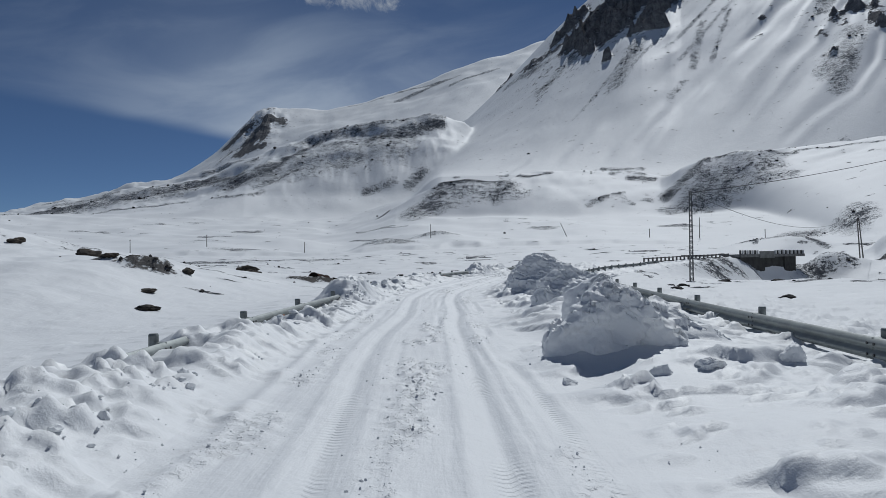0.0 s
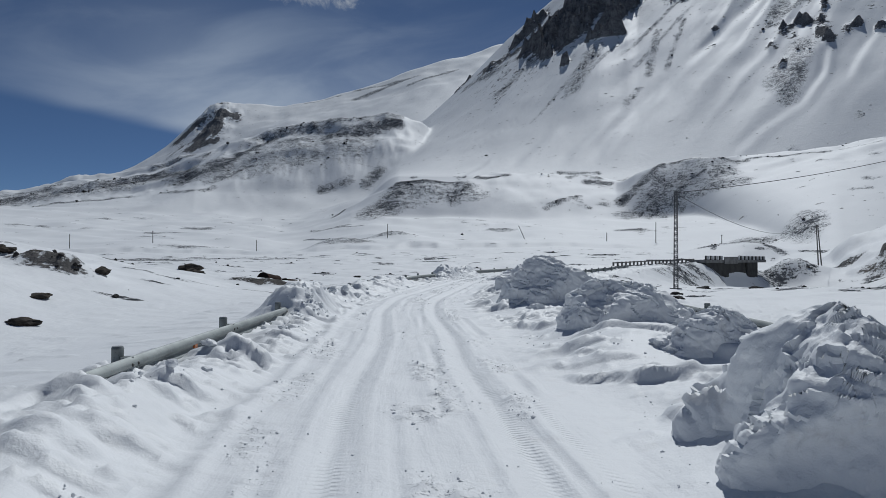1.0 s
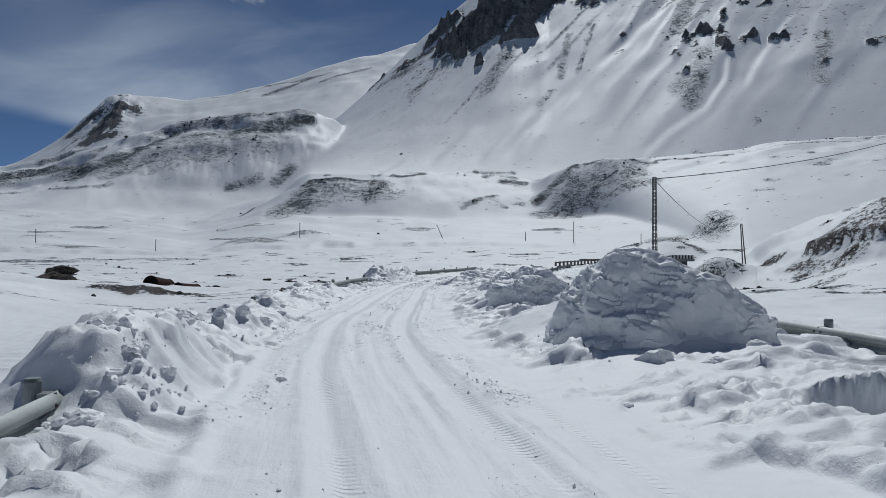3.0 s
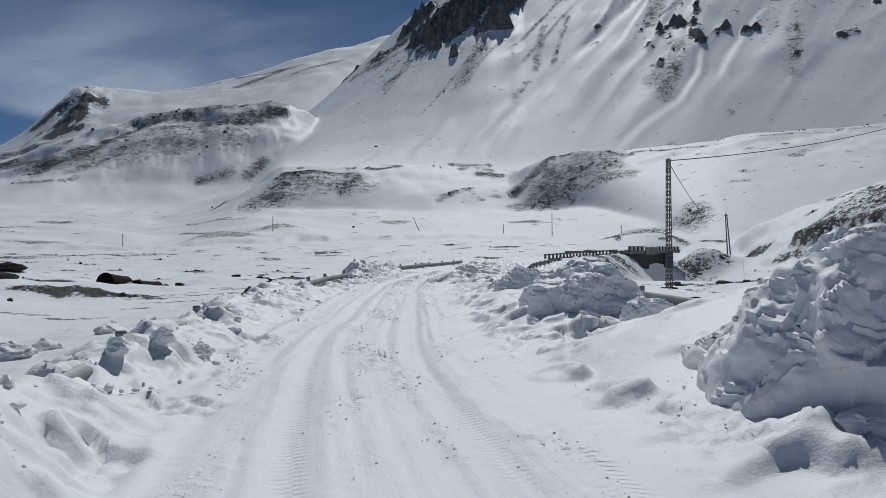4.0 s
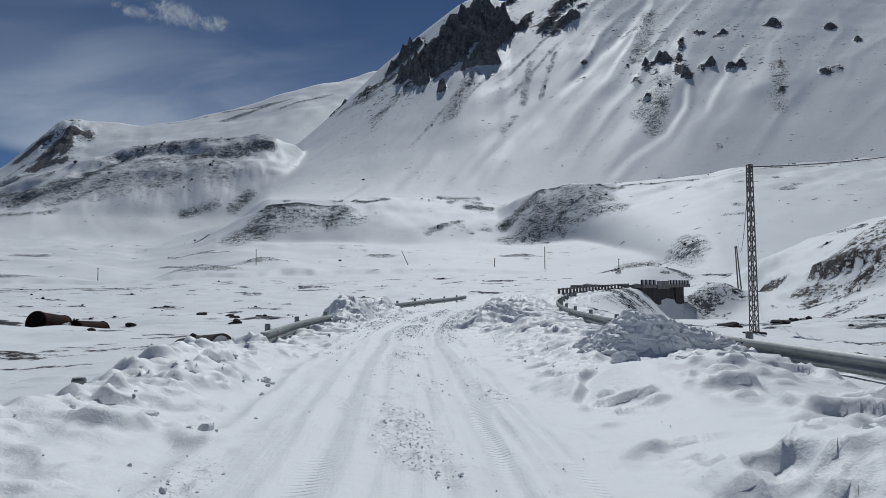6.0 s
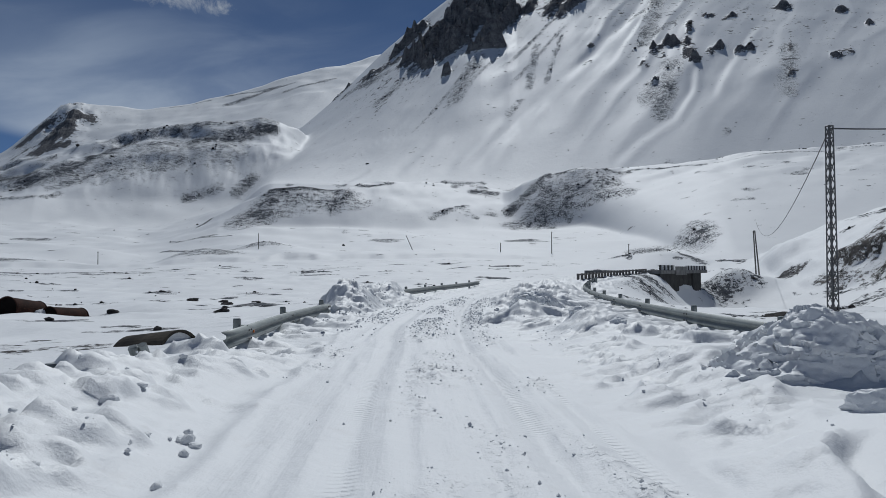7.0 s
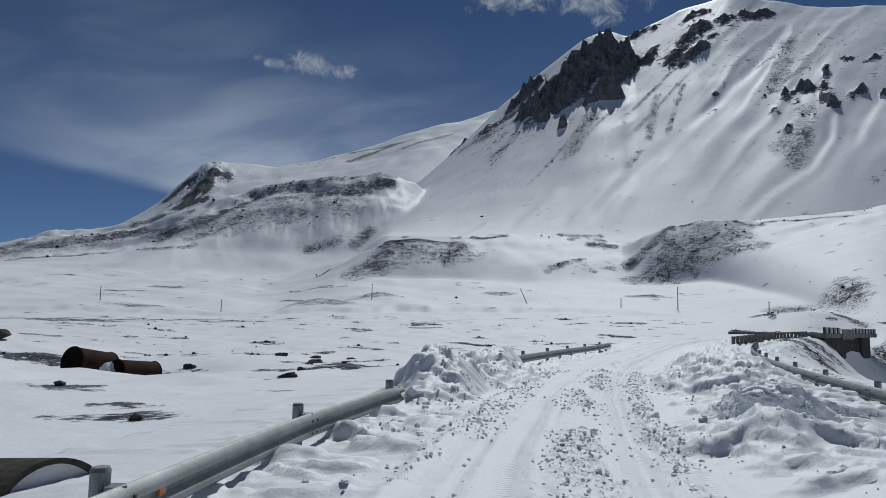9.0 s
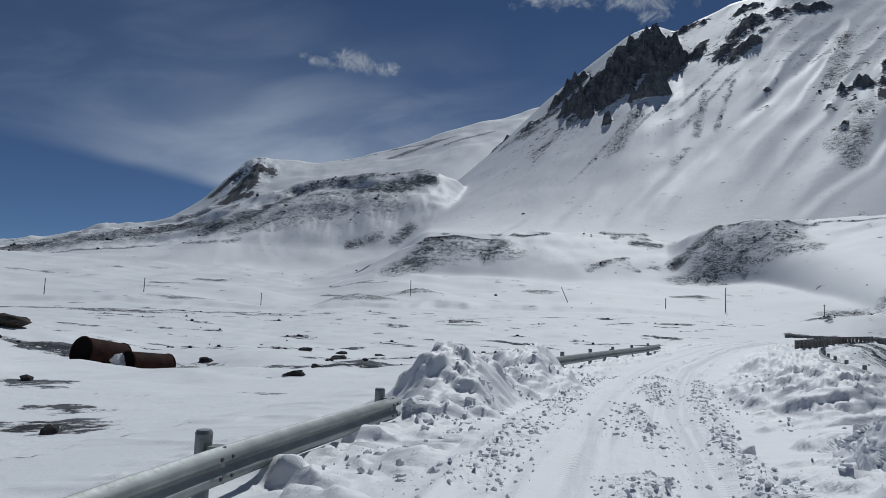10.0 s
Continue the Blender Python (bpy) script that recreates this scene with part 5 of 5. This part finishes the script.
def pipe(x, y, z, r, length, rz, tilt, mat=None, wall=0.035, fill=None, label="rusted steel culvert pipe lying in the snow"):
    mat = mat or M_RUST
    ob = empty("culvert_pipe", (x, y, z), label, "pipe", "discarded pipes")
    ob.rotation_euler = (radians(tilt), 0, radians(rz))
    bm = bmesh.new()
    n = 40
    rings = []
    for rad, yy in ((r, 0), (r, length), (r * (1 - wall), length), (r * (1 - wall), 0)):
        rings.append([bm.verts.new((rad * math.cos(2 * math.pi * k / n), yy, rad * math.sin(2 * math.pi * k / n))) for k in range(n)])
    for a in range(4):
        for k in range(n):
            bm.faces.new((rings[a][k], rings[a][(k + 1) % n], rings[(a + 1) % 4][(k + 1) % n], rings[(a + 1) % 4][k]))
    bmesh.ops.recalc_face_normals(bm, faces=bm.faces)
    part("shell", bm, mat, ob, smooth=False)
    bm = bmesh.new()
    bmesh.ops.create_cone(bm, cap_ends=True, segments=n, radius1=r * (1 - wall), radius2=r * (1 - wall), depth=0.05, matrix=pose(0, length * (0.06 if fill else 0.04), 0, 90))
    # without a snow fill, a black disc near the rim paints the inner shade
    part("plug", bm, fill or M_PIPE_SHADE, ob, "snow drifted into the pipe" if fill else "black disc painted as the shade inside the pipe")
    for yy in () if fill else (0.02, length - 0.02):
        bm = bmesh.new()
        pts = [(r * 1.02 * math.cos(2 * math.pi * k / n), yy, r * 1.02 * math.sin(2 * math.pi * k / n)) for k in range(n)]
        for k in range(n):
            rod(bm, pts[k], pts[(k + 1) % n], 0.03, n=5)
        part("rim", bm, mat, ob)
    return ob


pipe(-20.2, 72.4, height_at(-20.0, 73) + 0.55, 0.80, 2.6, -19, -9)
pipe(-3.05, 41.4, height_at(-3.6, 41.8) - 0.30, 0.60, 1.4, 58, -7, M_CULVERT, 0.09, M_SNOW, "half-buried brown culvert pipe with snow drifted into its mouth")
pipe(-17.8, 72.6, height_at(-17.5, 73.2) + 0.20, 0.66, 2.6, -24, -5)
lay("snow_block", SNOW_MESH, 3, -18.35, 72.9, 0.62, 0.4, "drift of snow lying over the rusted pipes", "snow block", sink=0.1, group="snow blocks along the road")


# ---- heaps thrown up by the plough ----
def noise3(p, seed=0):
    """Gradient noise in space, about -1 to 1; p: n x 3."""
    i = np.floor(p)
    f = p - i
    w = f * f * f * (f * (f * 6 - 15) + 10)
    total = 0.0
    for ox in (0, 1):
        for oy in (0, 1):
            for oz in (0, 1):
                h = hash2(i[:, 0] + ox + 57 * (i[:, 2] + oz), i[:, 1] + oy - 131 * (i[:, 2] + oz), seed)
                k = (h * 65535).astype(np.int64)
                up = (k >> 8) / 127.5 - 1
                side = np.sqrt(np.maximum(1 - up * up, 0))
                g = GRAD_X[k & 255] * side * (f[:, 0] - ox) + GRAD_Y[k & 255] * side * (f[:, 1] - oy) + up * (f[:, 2] - oz)
                total = total + g * (w[:, 0] if ox else 1 - w[:, 0]) * (w[:, 1] if oy else 1 - w[:, 1]) * (w[:, 2] if oz else 1 - w[:, 2])
    return total * 1.6


def fbm3(p, octaves=3, seed=0, gain=0.5):
    return sum(gain ** o * noise3(p * 2 ** o + 7.7 * o, seed + o) for o in range(octaves))


def cells3(p, seed):
    """Nearest point of a loose net in space: its own random values."""
    i = np.floor(p)
    best, val = np.full(len(p), 9.0), np.zeros((len(p), 3))
    for ox in (-1, 0, 1):
        for oy in (-1, 0, 1):
            for oz in (-1, 0, 1):
                c = i + (ox, oy, oz)
                a, b = c[:, 0] + 57 * c[:, 2], c[:, 1] - 131 * c[:, 2]
                r = np.stack([hash2(a, b, seed + j) for j in range(3)], -1)
                d = ((c + r - p) ** 2).sum(1)
                near = d < best
                best = np.where(near, d, best)
                val = np.where(near[:, None], r, val)
    return val


def grid_normals(P, n, m):
    G = P.reshape(n, m, 3)
    du = np.roll(G, -1, 1) - np.roll(G, 1, 1)
    dv = np.empty_like(G)
    dv[1:-1], dv[0], dv[-1] = G[2:] - G[:-2], G[1] - G[0], G[-1] - G[-2]
    N = np.cross(dv, du)
    N /= np.linalg.norm(N, axis=2, keepdims=True) + 1e-9
    N = N.reshape(-1, 3)
    return np.where(N[:, 2:3] < -0.9, -N, N)


def snow_heap(h, seed, label):
    """A body of ploughed snow: bluff and bulging where it is steep, plated by the wind on its gentle back."""
    x0, y0, top, l, r, f, k, _ = h
    n, m = 84, 220
    base = float(near_land(np.array([x0 + 0.0]), np.array([y0 - f - 0.5]))[0]) - 0.30
    zt = 0.40 + top - base
    ph, th = np.meshgrid(np.linspace(0.02, 1, n) ** 0.9 * math.pi / 2, np.linspace(0, 2 * math.pi, m, endpoint=False), indexing="ij")
    cx, sy = np.cos(th), np.sin(th)
    reach = 1 / np.sqrt((cx / np.where(cx < 0, l, r)) ** 2 + (sy / np.where(sy < 0, f, k)) ** 2)
    g = sstep(reach / top, 0.95, 1.9)
    fall = ph / (math.pi / 2)
    rad = reach * 1.06 * ((1 - g) * (1 - (1 - fall) ** 1.9) + g * fall)
    z = zt * ((1 - g) * (1 - fall ** 1.6) + g * (1 - fall) ** 1.12)
    P = np.stack((rad * cx, rad * sy, z), -1).reshape(-1, 3)
    g = g.ravel()
    off = np.array((seed * 13.7, seed * 5.1, seed * 2.3))
    warp = np.stack([fbm3(P / 0.95 + off + 31 * j, 2, 300 + j) for j in range(3)], -1)
    low = sstep(P[:, 2], 0.0, 0.35)[:, None]
    P = P + warp * np.array((0.24, 0.24, 0.16)) * min(top, 1.2) * (0.35 + 0.65 * low)
    N = grid_normals(P, n, m)
    # blocks
    lump = cells3((P + 0.12 * warp) / 0.52 + off, 320)
    lumps = cells3((P + 0.08 * warp) / 0.2 + off, 330)
    crumbly = sstep(fbm3(P / 0.8 + off, 2, 340), 0.15, 0.5)
    P = P + N * ((lump[:, :1] - 0.5) * 0.07 + (lumps[:, :1] - 0.4) * 0.035 * crumbly[:, None]) * low
    # plates that lean over one another
    N = grid_normals(P, n, m)
    wind = fbm3(P * np.array((0.55, 1.5, 2.2)) + P[:, :1] * np.array((0.0, 0.7, 0.5)) + off, 3, 350, 0.5) * 2.0
    saw = wind - np.floor(wind)
    back = sstep(N[:, 2], 0.25, 0.6) * (0.45 + 0.55 * g)
    P = P + N * ((saw ** 0.7 - 0.55) * 0.12 * back * sstep(P[:, 2], 0.05, 0.4))[:, None]
    # grain
    P = P + N * (0.030 * fbm3(P / 0.24 + off, 3, 360, 0.55) + 0.012 * noise3(P / 0.06, 370))[:, None]
    idx = np.arange(n * m).reshape(n, m)
    nxt = np.roll(idx, -1, 1)
    faces = np.stack((idx[:-1], idx[1:], nxt[1:], nxt[:-1]), -1).reshape(-1, 4).tolist()
    faces.append(idx[0].tolist())
    me = bpy.data.meshes.new("snow_mound")
    me.from_pydata(P.tolist(), [], faces)
    me.materials.append(M_SNOW)
    me.shade_smooth()
    me.set_sharp_from_angle(angle=radians(34))
    ob = new("snow_mound", me)
    ob.location = (x0, y0, base)
    return tagged(ob, label, "snow mound", "snow mounds along the road")


for i, h in enumerate(BODIES):
    snow_heap(h, i + 1, "tall bluff heap of ploughed snow with wind-cut plates" if h[2] > 1 else "heap of broken ploughed snow beside the lane")


# ---- crumbs of snow ----
def crumbs(name, label, spots, seed, mat, sub=1):
    """Many small angular lumps in one mesh; spots: x, y, size."""
    rs = np.random.RandomState(seed)
    bm = bmesh.new()
    bmesh.ops.create_icosphere(bm, subdivisions=sub, radius=1.0)
    base = np.array([v.co for v in bm.verts])
    tri = np.array([[v.index for v in f.verts] for f in bm.faces])
    bm.free()
    n, k = len(spots), len(base)
    pts = np.array(spots)
    z = land(pts[:, 0].copy(), pts[:, 1].copy())
    jit = 1 + rs.uniform(-0.35, 0.35, (n, k, 1)) / sub
    sc = rs.uniform(0.6, 1.25, (n, 1, 3)) * np.array((1, 1, 0.75))
    ang = rs.uniform(0, 6.28, n)
    v = base[None] * jit * sc * pts[:, 2][:, None, None]
    c, sn = np.cos(ang)[:, None], np.sin(ang)[:, None]
    v = np.stack((v[..., 0] * c - v[..., 1] * sn, v[..., 0] * sn + v[..., 1] * c, v[..., 2]), -1)
    v += np.stack((pts[:, 0], pts[:, 1], z + pts[:, 2] * 0.2), -1)[:, None, :]
    f = (tri[None] + (np.arange(n) * k)[:, None, None]).reshape(-1, 3)
    me = bpy.data.meshes.new(name)
    me.from_pydata(v.reshape(-1, 3).tolist(), [], f.tolist())
    me.materials.append(mat)
    return tagged(new(name, me), label, "snow crumbs", kind="stuff")


def scatter_stones():
    rs = np.random.RandomState(31)
    n = 90000
    R = 16 * (320 / 16) ** rs.uniform(0, 1, n)
    b = rs.uniform(-46, 48, n)
    x, y = CX + R * np.sin(np.radians(b)), CY + R * np.cos(np.radians(b))
    off = np.maximum(spline(y, RAIL_L) - x, x - spline(y, RAIL_R))
    clump = sstep(fbm(x / 7, y / 7, 3, 111), -0.1, 0.5)
    w = np.clip(bare_at(x, y, R, b) - 0.40, 0, 1) * 0.9 * (0.15 + clump) + 0.0004
    w = w * (off > 2.5)
    pick = rs.uniform(0, 1, n) < w
    size = (0.05 + 0.0009 * R) * np.exp(rs.normal(0, 0.6, n))
    size = np.clip(size, 0.03, 0.05 + 0.0017 * R)
    ob = crumbs("scattered_stones", "dark stones lying bare on the snow-covered slopes", np.stack((x[pick], y[pick], size[pick]), -1), 6, M_DARK)
    ob["category"] = "stones"


scatter_stones()


def scatter_boulders():
    """Single boulders on mounds, fans and ridges far off."""
    rs = np.random.RandomState(37)
    n = 320000
    R = 330 * (1180 / 330) ** rs.uniform(0, 1, n)
    b = rs.uniform(-42, 44, n)
    x, y = CX + R * np.sin(np.radians(b)), CY + R * np.cos(np.radians(b))
    clump = sstep(fbm(x / 25, y / 25, 3, 115), -0.2, 0.4)
    w = np.clip(np.maximum(scree_at(R, b), cliffs(R, b)) - 0.22, 0, 0.6) * 0.30 * (0.1 + clump) + 0.00015
    w = w + 0.05 * clump * (bell(R, 537, 5) + bell(R, 985, 10) * (b < -3)) * (b > -14)
    pick = rs.uniform(0, 1, n) < w
    size = 0.00062 * R * np.exp(rs.normal(0, 0.55, n))
    ob = crumbs("far_boulders", "dark boulders strewn below the cliffs and on the mounds", np.stack((x[pick], y[pick], size[pick]), -1), 9, M_DARK)
    ob["category"] = "boulders"


scatter_boulders()


def scatter_crumbs():
    rs = np.random.RandomState(12)
    n = 220000
    y = rs.uniform(-10, 58, n)
    sd = rs.uniform(-3.6, 3.2, n)
    x = spline(y, TRACK) + sd
    w = crumbled(x, y, sd) * 1.0 + 0.0001
    w = w + bell(sd, -2.5, 0.5) * 0.3 * sstep(fbm(x / 1.7, y / 1.9, 3, 84), -0.05, 0.5) + bell(sd, 2.4, 0.35) * 0.16 * sstep(fbm(x / 1.4, y / 2.2, 3, 86), 0.0, 0.5)
    for h in HEAPS:
        if h[7] >= 1:
            w = w + 0.25 * np.exp(-((x - h[0] + h[3]) / 0.5) ** 2 - ((y - h[1]) / max(h[5], 0.8)) ** 2)
    far_end = sstep(y, 37, 44)
    pick = rs.uniform(0, 1, n) < w * (0.34 + 0.4 * far_end)
    size = 0.005 + (0.015 + 0.020 * far_end) * rs.uniform(0, 1, n) ** 4
    size = np.where(sd < -1.9, size * 1.4, size)
    crumbs("snow_crumbs", "small crumbs of broken snow strewn over road and banks", np.stack((x[pick], y[pick], size[pick]), -1), 5, M_SNOW)
    # clods where the plough has broken the crust of the banks
    n = 26000
    y = rs.uniform(-6, 48, n)
    sd = rs.uniform(-4.2, 3.4, n)
    x = spline(y, TRACK) + sd
    broken = sstep(fbm(x / 1.7, y / 1.9, 3, 84), 0.16, 0.4)
    w = bell(sd, -2.9, 0.7) * 0.045 * (1 - sstep(y, 34, 38)) + bell(sd, -2.45, 0.42) * broken * 0.85 * (1 - 0.8 * sstep(y, 36, 38)) + bell(sd, 2.5, 0.3) * 0.03 * sstep(fbm(x / 1.4, y / 2.2, 3, 86), 0.05, 0.5)
    pick = rs.uniform(0, 1, n) < w * (0.2 + 1.1 * sstep(y, 9, 14) * (1 - 0.5 * sstep(y, 24, 27))) * np.where(sd < 0, 1 - 0.9 * sstep(y, 33, 36), 1)
    size = 0.018 + 0.06 * rs.uniform(0, 1, n) ** 2.5
    crumbs("snow_clods", "broken clods of crusted snow along the lane's edge", np.stack((x[pick], y[pick], size[pick]), -1), 8, M_SNOW, 2)


scatter_crumbs()
